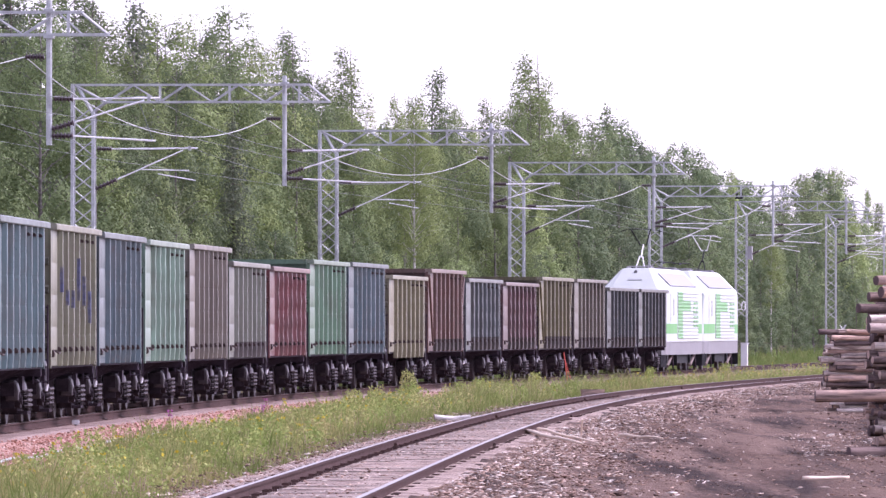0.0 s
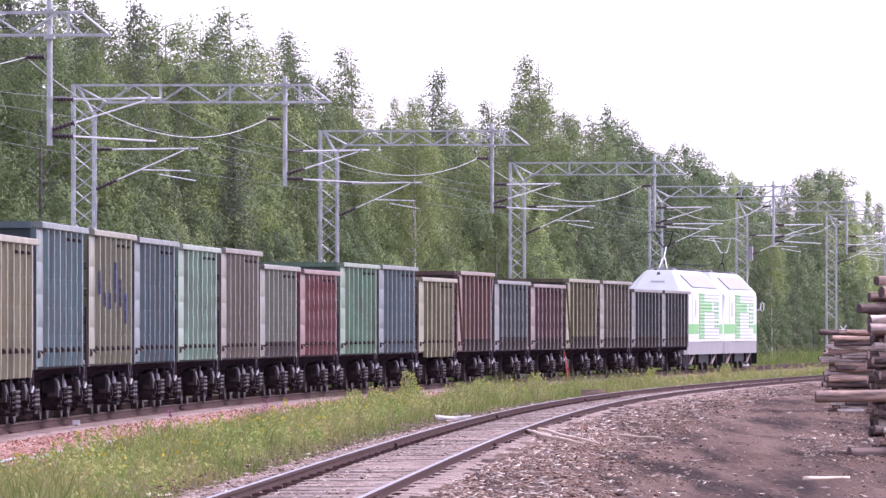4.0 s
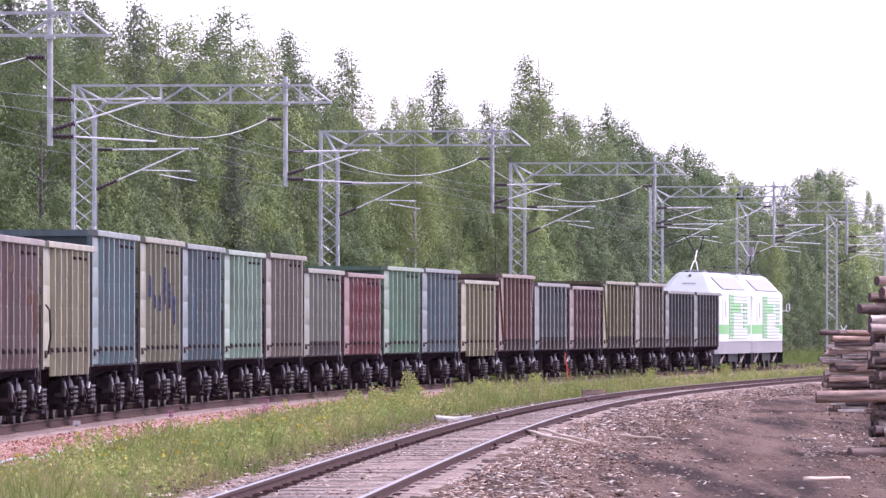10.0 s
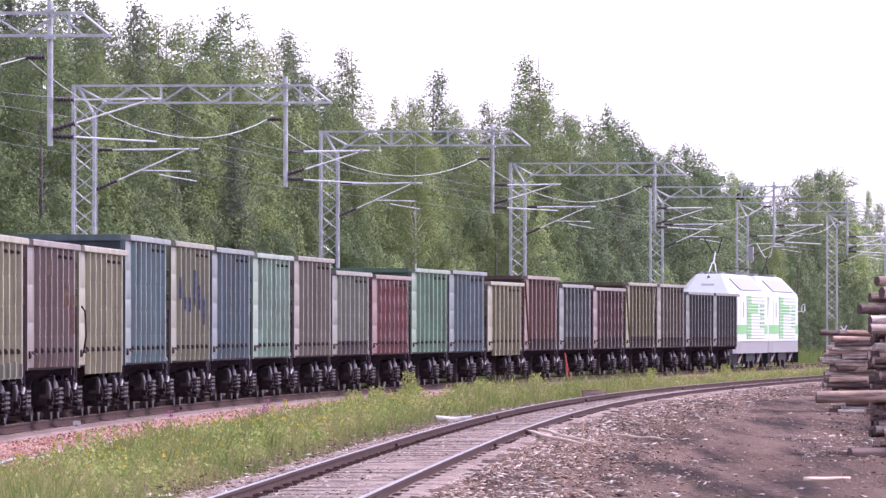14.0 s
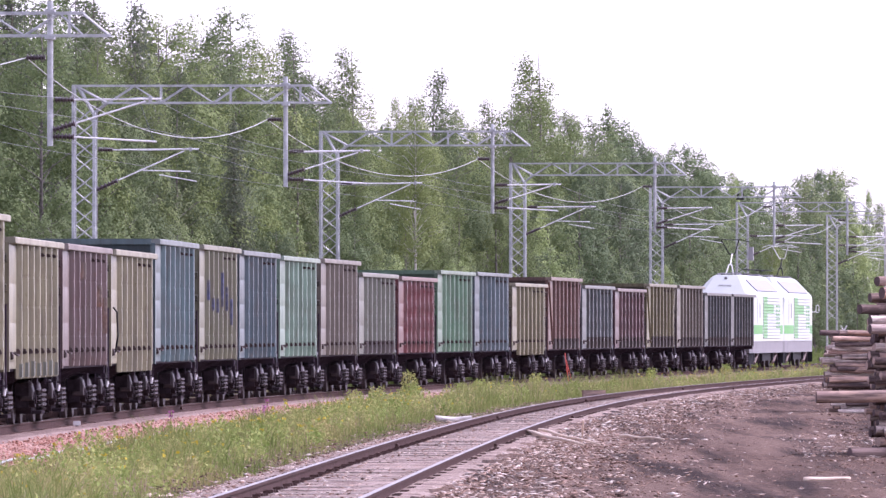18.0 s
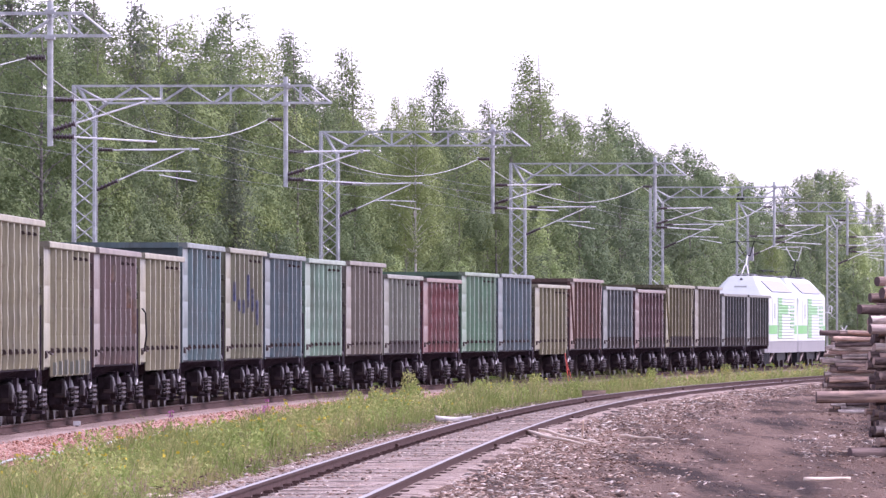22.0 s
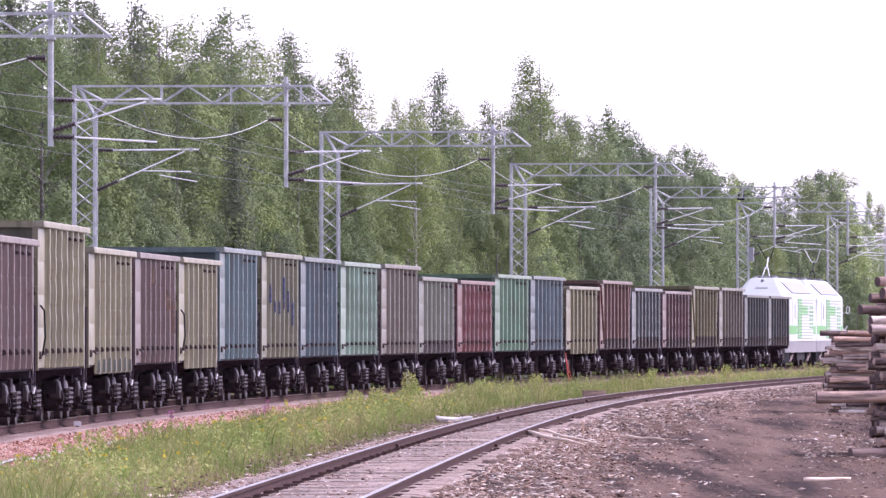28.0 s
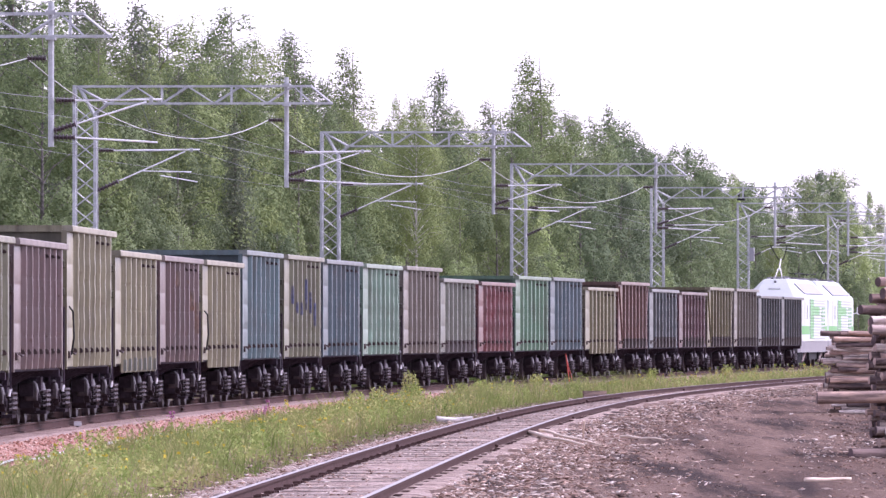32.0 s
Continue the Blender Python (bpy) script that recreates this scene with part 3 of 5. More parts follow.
def bogie(parent, y):
    """Two-axle freight bogie; returns its wheelsets for the turning."""
    b = part("bogie", shared("bogie_bolster", lambda: Geo().box(-1.25, 1.25, -0.22, 0.22, 0.66, 0.92).box(-0.3, 0.3, -0.35, 0.35, 0.9, 1.06).box(-0.9, 0.9, -0.6, -0.5, 0.5, 0.62)
                                      .box(-0.9, 0.9, 0.5, 0.6, 0.5, 0.62), M_BOGIE), None, parent, "dark cast steel freight bogie")
    b.location = (0, y, 0)
    out = []
    for sx in (-1, 1):
        part("side_frame", shared("side_frame_%d" % sx, lambda: side_frame_geo(sx), M_BOGIE2), None, b)
        part("spring_seat", shared("seat_%d" % sx, lambda: Geo().box(min(sx * 0.86, sx * 1.36), max(sx * 0.86, sx * 1.36), -0.42, 0.42, 0.20, 0.262), M_BOGIE2), None, b)
        for y_s in (-0.26, 0.26):
            part("coil_spring", shared("spring_%d_%.2f" % (sx, y_s), lambda: spring_geo(sx, 1.30, y_s), M_HOOD), None, b)
        for ay in (-0.925, 0.925):
            part("axle_box", shared("axle_box_%d_%d" % (sx, ay > 0), lambda: Geo().box(min(sx * 0.9, sx * 1.16), max(sx * 0.9, sx * 1.16), ay - 0.19, ay + 0.19, 0.32, 0.68)
                                    .rod((sx * 1.1, ay, 0.48), (sx * 1.27, ay, 0.48), 0.15, 14).rod((sx * 1.27, ay, 0.48), (sx * 1.3, ay, 0.48), 0.09, 10), M_BOGIE2, ), None, b)
            part("frame_end", shared("frame_end_%d_%d" % (sx, ay > 0), lambda: frame_end_geo(sx, ay), M_HOOD), None, b, "dusty rounded casting over the axle box")
            part("brake_shoe", shared("brake_%d_%d" % (sx, ay > 0), lambda: Geo().box(min(sx * 0.72, sx * 0.86), max(sx * 0.72, sx * 0.86), ay - math.copysign(0.56, ay) - 0.05, ay - math.copysign(0.56, ay) + 0.05, 0.3, 0.62), M_BOGIE), None, b)
    for ay in (-0.925, 0.925):
        w = part("wheelset", shared("wheelset", lambda: wheelset_geo(R_WHEEL), M_TYRE), None, b)
        w.location = (0, ay, R_WHEEL)
        out.append((w, ay, R_WHEEL))
    return out


def rib_ring(sx, z, d, grow=0.0, flank=0.04):
    """Outline of a post; flank: how far its rear flank slopes."""
    pts = ((0.0, -0.085 - flank - grow), (d * 0.9 + grow, -0.08 - grow), (d + grow, -0.06), (d + grow, 0.05), (d * 0.9 + grow, 0.066 + grow), (0.0, 0.08 + grow))
    return [(sx * (1.495 + q), y, z) for q, y in pts]


NOTCHES = (1.72, 2.27, 2.82)


def rib_depth(z, h=3.9, swell=0.0015):
    """Depth of a post: swollen between three rows of notches."""
    if z < 1.2:
        return 0.085
    if any(abs(z - q) < 0.018 for q in NOTCHES) and z < h - 0.3:
        return 0.104
    return 0.110 + swell * math.sin((z - 1.72) / 0.55 * 2 * math.pi - math.pi / 2)


def rib_geo(sx, h, low, swell, flank):
    """Pressed hat-section post, dented and notched, tapered at its foot."""
    levels = [1.10 if low > 1 else low, 1.3] + [1.3 + (h - 1.42) * i / 20 for i in range(1, 21)]
    for q in NOTCHES:
        if q < h - 0.3:
            levels += [q - 0.034, q - 0.016, q + 0.016, q + 0.034]
    return Geo().loft([rib_ring(sx, z, rib_depth(z, h, swell) if low > 1 else max(0.1, rib_depth(z, h, swell)), 0.0, flank) for z in sorted(levels)])


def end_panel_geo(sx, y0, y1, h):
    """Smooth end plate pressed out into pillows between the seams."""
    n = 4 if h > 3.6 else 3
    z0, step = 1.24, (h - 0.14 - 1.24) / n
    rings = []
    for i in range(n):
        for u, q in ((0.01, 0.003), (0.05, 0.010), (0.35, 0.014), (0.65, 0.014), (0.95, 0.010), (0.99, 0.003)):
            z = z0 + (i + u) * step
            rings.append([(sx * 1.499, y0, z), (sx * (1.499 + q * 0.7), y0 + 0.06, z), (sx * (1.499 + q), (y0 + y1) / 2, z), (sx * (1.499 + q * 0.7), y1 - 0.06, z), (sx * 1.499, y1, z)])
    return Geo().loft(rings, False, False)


def foot_geo(sx, lead, hb, top):
    """Grimy foot of the side: a strip over the wall."""
    return Geo().box(min(sx * 1.499, sx * 1.503), max(sx * 1.499, sx * 1.503), -hb + lead - 0.3, hb - 0.1, 1.115, top)


def mark_geo(sx, z0, z1):
    """Coat of sprayed paint round a post."""
    return Geo().loft([rib_ring(sx, z, 0.118, 0.004) for z in (z0, (z0 + z1) / 2, z1)])


def coupler_geo():
    geo = Geo().box(-0.11, 0.11, 6.2, 6.62, 0.93, 1.15)
    return geo.loft([[(x, y, z) for x, z in ((-0.18, 0.90), (0.18, 0.90), (0.18, 1.20), (-0.18, 1.20))] for y in (6.60, 6.72)] +
                    [[(x, 6.95, z) for x, z in ((0.02, 0.93), (0.20, 0.93), (0.20, 1.17), (0.02, 1.17))]])


def wagon(col, height, label, skirt=False, patch=None, lean=False, rail=False, swell=0.0015, foot=0.0, flank=0.045, runs=()):
    """Four-axle open wagon: ribbed sides, plated ends, underframe, two bogies."""
    wg = thing("open_wagon", label, "freight wagon", "wagons of the goods train")
    h, hb = height, BODY / 2
    key = "%.2f" % h
    for sx in (-1, 1):
        a, b = sorted((sx * 1.45, sx * 1.498))
        wall = part("side_wall", shared("side_" + key + str(sx), lambda: Geo().box(a, b, -hb, hb, 1.11, h - 0.02), col), None, wg)
        n, lead, span = 6, 2.0, BODY - 2.0 - 1.45
        for i in range(n + 1):
            r = part("rib", shared("rib_%s%d%s%.4f%.3f" % (key, sx, skirt, swell, flank), lambda: rib_geo(sx, h, 0.92 if skirt else 1.1, swell, flank), col), None, wall)
            r.location = (0, -hb + lead + i * span / n, 0)
            if foot:
                ft = part("rib_foot", shared("foot_%d_%.2f_%.3f" % (sx, foot, flank), lambda: Geo().loft([rib_ring(sx, z, max(0.09, rib_depth(z)), 0.004, flank) for z in (1.12, 1.3, foot)]), M_FOOT), None, wall, "grimy foot of the post")
                ft.location = r.location
        if foot:
            part("foot_strip", shared("foot_strip_%d_%.2f" % (sx, foot), lambda: foot_geo(sx, lead, hb, foot), M_FOOT), None, wall, "grimy strip along the foot")
        for i in range(n + 1):
            for z, q in ((1.38, 0.10), (h - 0.31, 0.07)) if i in (4, 5, 6) else ((1.38, 0.10),):
                lt = part("hatch_latch", shared("latch_%d_%.2f" % (sx, z), lambda: Geo().loft([[(sx * x, y, zz) for x, zz in ((1.499, z + q), (1.56, z + q * 0.9), (1.592, z + q * 0.3), (1.57, z), (1.499, z))] for y in (-0.175, -0.098)]), M_LATCH), None, wall)
                lt.location = (0, -hb + lead + i * span / n, 0)
        for i, z0, z1 in runs:
            rs = part("rust_run", shared("rust_run_%d_%.2f_%.2f" % (sx, z0, z1), lambda: Geo().loft([rib_ring(sx, z, 0.116, 0.002, flank) for z in (z0, (z0 + z1) / 2, z1)]), M_RUN), None, wall, "orange rust run down a post")
            rs.location = (0, -hb + lead + i * span / n, 0)
        y0, y1 = -hb + 0.05, -hb + lead - 0.16
        part("end_panel", shared("endpanel_%s%d" % (key, sx), lambda: end_panel_geo(sx, y0, y1, h), SKY_SHEEN[col.name], True), None, wall, "smooth end plate pressed in pillows, painted pale for sky sheen")
        part("corner_bracket", shared("bracket_%d" % sx, lambda: Geo().loft([[(sx * x, y, z) for x, z in ((1.499, 1.27), (1.55, 1.29), (1.555, 1.36), (1.53, 1.42), (1.499, 1.43))] for y in (-hb + 0.35, -hb + 0.62)]), M_LATCH), None, wall, "rusty bracket at the corner")
        part("corner_step", shared("cstep_%d" % sx, lambda: Geo().path([(sx * 1.5, -hb + 0.75, 1.42), (sx * 1.6, -hb + 0.8, 1.36), (sx * 1.6, -hb + 1.25, 1.36), (sx * 1.5, -hb + 1.3, 1.42)], 0.018, 6), M_LATCH), None, wall)
        if patch:
            for mat, i, z0, z1 in patch:
                mk = part("paint_mark", mark_geo(sx, z0, z1), mat, wall, "sprayed paint mark")
                mk.location = (0, -hb + lead + i * span / n, 0)
        a, b = sorted((sx * 1.42, sx * 1.63))
        part("top_rail", shared("toprail_" + key + str(sx), lambda: Geo().loft([[(sx * x, y, z) for x, z in ((1.42, h - 0.12), (1.615, h - 0.13), (1.63, h - 0.115), (1.628, h - 0.02), (1.60, h), (1.42, h - 0.005))] for y in (-hb - 0.02, -hb * 0.5, 0, hb * 0.5, hb + 0.02)]), CAPPED[col.name]), None, wg, "pale worn capping rail")
        a, b = sorted((sx * 1.28, sx * 1.44))
        part("side_sill", shared("sill_" + str(sx), lambda: Geo().box(a, b, -hb, hb, 1.06, 1.26), M_FRAME), None, wg)
        if skirt:
            for i in range(7):
                y0 = -hb + lead - 0.1 + i * 1.52
                part("skirt_plate", Geo().box(min(sx * 1.47, sx * 1.502), max(sx * 1.47, sx * 1.502), y0, y0 + 1.35, 0.93, 1.24), col, wg, "hanging skirt plate")
        a, b = sorted((sx * 1.40, sx * 1.512))
        for sy in (-1, 1):
            c, d = sorted((sy * (hb - 0.14), sy * (hb + 0.04)))
            part("corner_post", shared("post_%s%d%d" % (key, sx, sy), lambda: Geo().box(a, b, c, d, 1.06, h - 0.1), col), None, wg)
            if lean:
                part("end_brace", Geo().rod((sx * 1.53, sy * (hb - 0.05), h - 0.2), (sx * 1.53, sy * (hb - 1.4), 1.3), 0.045, 6), col, wg)
    for sy in (-1, 1):
        c, d = sorted((sy * (hb - 0.05), sy * hb))
        e = part("end_wall", shared("end_%s%d" % (key, sy), lambda: Geo().box(-1.45, 1.45, c, d, 1.22, h - 0.02), GAP_SHADE[col.name]), None, wg, "end wall with the shade between wagons painted in")
        for z in (1.5, 2.05, 2.6, 3.15):
            if z < h - 0.25:
                part("end_stiffener", shared("stiff_%d_%.2f" % (sy, z), lambda: Geo().loft([[(x, sy * (hb + q), z + w) for q, w in ((0, -0.11), (0.1, -0.05), (0.1, 0.05), (0, 0.11))] for x in (-1.47, 1.47)]), GAP_SHADE[col.name]), None, e)
        c, d = sorted((sy * (hb - 0.16), sy * (hb + 0.07)))
        part("top_rail", shared("endrail_%s%d" % (key, sy), lambda: Geo().box(-1.42, 1.42, c, d, h - 0.13, h), col), None, wg)
        part("headstock", shared("headstock%d" % sy, lambda: Geo().box(-1.45, 1.45, min(sy * (hb - 0.2), sy * (hb + 0.06)), max(sy * (hb - 0.2), sy * (hb + 0.06)), 0.92, 1.24), M_FRAME), None, wg)
        cp = part("coupler", shared("coupler", coupler_geo, M_BOGIE), None, wg, "rusty automatic coupler")
        cp.rotation_euler = (0, 0, 0 if sy > 0 else math.pi)
        hose = [(0.45 * sy, sy * (hb + 0.02), 1.0), (0.46 * sy, sy * (hb + 0.25), 0.72), (0.42 * sy, sy * (hb + 0.42), 0.6), (0.3 * sy, sy * (hb + 0.56), 0.68)]
        part("brake_hose", shared("hose%d" % sy, lambda: Geo().path(hose, 0.03, 6), M_BLACK), None, wg)
    part("floor", shared("floor", lambda: Geo().box(-1.45, 1.45, -hb + 0.02, hb - 0.02, 1.22, 1.27), M_FRAME), None, wg)
    part("centre_sill", shared("centre_sill", lambda: Geo().box(-0.22, 0.22, -hb, hb, 0.86, 1.22), M_FRAME), None, wg)
    part("brake_cylinder", shared("brake_cyl", lambda: Geo().rod((0.5, -0.6, 0.85), (0.5, 0.5, 0.85), 0.2, 14).rod((-0.6, -1.4, 0.8), (-0.6, 1.0, 0.8), 0.18, 14), M_FRAME), None, wg)
    for x in (-0.75, 0.75):
        part("brake_rod", shared("brake_rod_%.2f" % x, lambda: Geo().rod((x, -3.2, 0.62), (x, 3.2, 0.62), 0.035, 6), M_FRAME), None, wg)
    for y in (-2.6, -1.3, 1.3, 2.6):
        part("cross_bearer", shared("bearer_%.1f" % y, lambda: Geo().loft([[(x, y + q, z) for q, z in ((-0.06, zl), (0.06, zl), (0.06, 1.22), (-0.06, 1.22))] for x, zl in ((-1.4, 1.05), (-0.5, 0.62), (0.5, 0.62), (1.4, 1.05))]), M_FRAME), None, wg)
    lad = Geo()
    for x in (1.18, 1.46):
        lad.rod((x, -hb - 0.14, 0.75), (x, -hb - 0.14, 2.3), 0.018, 6)
    for i in range(6):
        lad.rod((1.18, -hb - 0.14, 0.8 + i * 0.29), (1.46, -hb - 0.14, 0.8 + i * 0.29), 0.014, 6)
    part("ladder", TEMPLATE.setdefault(("ladder", "dark"), lad.mesh("ladder", M_FRAME)), None, wg)
    if rail:
        part("handrail", shared("handrail", lambda: Geo().path([(1.6, -hb + 0.02, 1.35), (1.66, -hb - 0.08, 1.7), (1.64, -hb - 0.08, 2.2), (1.56, -hb + 0.02, 2.3)], 0.02, 6), M_BLACK), None, wg)
    lever = part("uncoupling_lever", shared("lever", lambda: Geo().path([(1.40, -hb - 0.06, 1.2), (1.43, -hb - 0.08, 1.1), (1.44, -hb - 0.1, 0.78), (1.42, -hb - 0.1, 0.66)], 0.024, 6), M_LGREY), None, wg, "grey steel uncoupling lever")
    # White tip added to the lever in place of a bright glint at the gap.
    part("lever_grip", shared("lever_grip", lambda: Geo().path([(1.445, -hb - 0.1, 0.88), (1.445, -hb - 0.1, 0.74), (1.43, -hb - 0.1, 0.62)], 0.026, 6), M_BOXWHITE), None, lever, "white lever tip put in for a glint")
    wheels = bogie(wg, -4.325) + bogie(wg, 4.325)
    return wg, wheels


BLUE, BLUE2 = paint("blue_wagon_paint", (0.12, 0.205, 0.215), 0.22), paint("slate_blue_wagon_paint", (0.09, 0.15, 0.172), 0.25)
MINT, GREENW = paint("mint_green_wagon_paint", (0.245, 0.395, 0.285), 0.18), paint("green_wagon_paint", (0.15, 0.30, 0.18), 0.25)
KHAKI, BEIGE = paint("khaki_wagon_paint", (0.235, 0.238, 0.14), 0.3), paint("beige_wagon_paint", (0.345, 0.318, 0.185), 0.3)
TAUPE, BROWN = paint("taupe_wagon_paint", (0.20, 0.17, 0.13), 0.4), paint("purple_brown_wagon_paint", (0.185, 0.115, 0.105), 0.45)
RED, REDB = paint("dull_red_wagon_paint", (0.205, 0.05, 0.052), 0.35, 0.2), paint("red_brown_wagon_paint", (0.215, 0.105, 0.082), 0.4)
PLUM = paint("plum_wagon_paint", (0.175, 0.085, 0.092), 0.45, 0.25)
GREYG, OLIVE = paint("grey_green_wagon_paint", (0.20, 0.217, 0.165), 0.35), paint("olive_wagon_paint", (0.225, 0.198, 0.095), 0.35)
DARK, PALEG = paint("dark_grey_wagon_paint", (0.07, 0.08, 0.085), 0.3, 0.2), paint("slate_grey_wagon_paint", (0.14, 0.165, 0.17), 0.3)
GRAFFITI = [(M_BLUEG, 0, 2.55, 3.05), (M_BLUEG, 1, 2.3, 2.6), (M_BLUEG, 2, 2.25, 2.6), (M_BLUEG, 3, 2.4, 3.25), (M_BLUEG, 4, 2.3, 2.9), (M_BLUEG, 5, 1.95, 2.6)]
TEALP = [(GREYG, i, 0.95, 1.2 + 0.02 * (i % 3)) for i in range(7)]
# place in the train, paint, height, label, extra, small shift
CONSIST = [(-7, TAUPE, 3.52, "taupe ribbed steel open wagon", {}, 0.0), (-6, KHAKI, 3.54, "khaki ribbed steel open wagon with rust runs", {}, 0.0),
           (-5, BROWN, 3.54, "purple-brown ribbed steel open wagon with faded cap rail", {}, 0.0), (-4, BEIGE, 3.92, "tall beige ribbed open wagon with dusty sides", {"rail": True, "swell": 0.006}, 0.0),
           (-3, BEIGE, 3.54, "beige ribbed open wagon with teal patches below", {"skirt": True, "patch": TEALP}, 0.0), (-2, BROWN, 3.54, "purple-brown ribbed steel open wagon with rust runs", {"runs": ((6, 1.75, 2.5), (5, 2.3, 2.75), (2, 2.85, 3.2))}, 0.0),
           (-1, BEIGE, 3.54, "olive-beige ribbed open wagon with skirt plates", {"skirt": True, "rail": True}, 0.0), (0, BLUE, 3.89, "tall teal-blue ribbed open wagon", {}, -0.3),
           (1, KHAKI, 3.89, "tall khaki open wagon with blue spray marks", {"patch": GRAFFITI}, 0.2), (2, BLUE2, 3.86, "tall slate-blue ribbed open wagon", {}, -0.1),
           (3, MINT, 3.83, "tall mint-green ribbed open wagon", {"swell": 0.006}, 0.0), (4, TAUPE, 3.86, "tall taupe ribbed open wagon", {}, 0.4),
           (5, GREYG, 3.54, "grey-green ribbed open wagon with grimy foot", {"foot": 1.5}, -0.2), (6, RED, 3.5, "dull red ribbed open wagon with faded posts", {"swell": 0.010}, -0.1),
           (7, GREENW, 3.78, "tall green ribbed open wagon", {}, 0.0), (8, BLUE2, 3.80, "tall grey-blue ribbed open wagon", {}, -0.3),
           (9, BEIGE, 3.5, "beige open wagon with long skirt plates", {"skirt": True}, 0.0), (10, REDB, 3.78, "tall red-brown open wagon with slanted end braces", {"lean": True, "foot": 1.5}, 0.1),
           (11, PALEG, 3.54, "slate grey ribbed open wagon with grimy foot", {"foot": 1.55, "swell": 0.006}, 0.0), (12, PLUM, 3.48, "faded purple-red ribbed open wagon with grimy foot", {"foot": 1.52, "swell": 0.009}, 0.0),
           (13, OLIVE, 3.74, "tall olive open wagon with slanted end braces", {"lean": True, "foot": 1.55}, 0.1), (14, TAUPE, 3.74, "tall taupe-brown ribbed open wagon with grimy foot", {"foot": 1.5}, 0.3),
           (15, DARK, 3.47, "dark grey ribbed open wagon with grimy foot", {"foot": 1.5}, 0.1), (16, DARK, 3.47, "dark grey ribbed open wagon behind the locomotives", {"foot": 1.5}, 0.0)]
for place, col, hh, lab, extra, shift in CONSIST:
    wg, wheels = wagon(col, hh, lab, flank=0.014 if place > 8 else 0.056, **extra)
    KEYED.append((wg, place * L_WAGON + 6.365 + shift, 4.325, wheels))


# ------------------------------------------------------------------ electric locomotives
def loco(label, raised):
    lo = thing("electric_locomotive", label, "locomotive", "pair of electric locomotives")

    def ring(y, w, top=4.42, flat=0.52, low=1.28):
        sh = min(3.42, top - 0.12)
        lip = min(0.06, (top - sh) * 0.3)
        return [(-w, y, low), (-w, y, sh), (-w * 0.97, y, sh + min(0.14, (top - sh) * 0.5)), (-flat - 0.12, y, top - lip), (-flat, y, top), (flat, y, top), (flat + 0.12, y, top - lip), (w * 0.97, y, sh + min(0.14, (top - sh) * 0.5)), (w, y, sh), (w, y, low)]

    half = [(6.6, 1.5, 4.42, 0.52), (7.55, 1.47, 4.40, 0.54), (8.85, 1.38, 3.46, 1.02), (9.2, 1.31, 2.5, 1.06), (9.3, 1.24, 1.9, 1.05)]
    part("body", Geo().loft([ring(-y, w, t, f) for y, w, t, f in reversed(half)] + [ring(y, w, t, f) for y, w, t, f in half]), M_WHITE, lo, "white painted steel body with sloping cab fronts")
    part("skirt", Geo().loft([[(-w, y, 0.72), (-w, y, 1.28), (w, y, 1.28), (w, y, 0.72)] for y, w in ((-9.28, 1.235), (-8.85, 1.375), (-7.55, 1.465), (7.55, 1.465), (8.85, 1.375), (9.28, 1.235))]), M_SKIRT, lo, "grey lower panel")
    for sx in (-1, 1):
        # roof slope grille and its frame
        for y0, y1 in ((-6.8, 5.6),):
            a, b = Vector((sx * 1.45, 0, 3.60)), Vector((sx * 0.78, 0, 4.25))
            nrm = Vector((sx * 0.72, 0, 0.69)) * 0.03
            gl = Geo()
            p = [a.lerp(b, 0.08), a.lerp(b, 0.92)]
            gl.loft([[q + nrm * w + Vector((0, y, 0)) for q, w in ((p[0], 0), (p[0], 1), (p[1], 1), (p[1], 0))] for y in (y0, y1)])
            part("roof_grille", gl, M_GRILLE, lo, "grey ventilation grille")
        x = sx * 1.5
        for i in range(14):
            z = 1.40 + i * 0.148
            part("side_slat", shared("slat_%d_%d" % (sx, i), lambda: Geo().loft([[(x, y, z), (x + sx * 0.035, y, z + 0.015), (x + sx * 0.035, y, z + 0.075), (x, y, z + 0.095)] for y in (-4.6, 5.35)]), M_WHITE), None, lo)
        band = part("green_band", Geo().box(min(x, x + sx * 0.004), max(x, x + sx * 0.004), -6.6, -4.75, 1.62, 2.05).box(min(x, x + sx * 0.005), max(x, x + sx * 0.005), 5.5, 5.6, 1.62, 2.05).loft([[(sx * (w + q), y, z) for q, z in ((-0.01, 1.62), (0.006, 1.62), (0.006, 2.05), (-0.01, 2.05))] for y, w in ((-9.25, 1.275), (-8.85, 1.38), (-7.55, 1.47), (-6.6, 1.5))]).loft([[(sx * (w + q), y, z) for q, z in ((-0.01, 1.62), (0.006, 1.62), (0.006, 2.05), (-0.01, 2.05))] for y, w in ((5.6, 1.5), (6.6, 1.5), (7.55, 1.47), (8.85, 1.38), (9.25, 1.275))]), M_GREEN, lo, "green stripe")
        part("grille_backing", Geo().box(min(x, x + sx * 0.006), max(x, x + sx * 0.006), -4.7, 5.45, 1.45, 3.36), M_WHITE, lo, "white grille recess")
        for i in range(14):
            y0, y1 = (-4.5, 1.6) if 3 <= i <= 5 else (-4.5, -2.2)
            z = 3.324 - i * 0.148 + 0.015
            part("green_slat", Geo().box(min(x + sx * 0.03, x + sx * 0.04), max(x + sx * 0.03, x + sx * 0.04), y0, y1, z, z + 0.06), M_GREEN, lo)
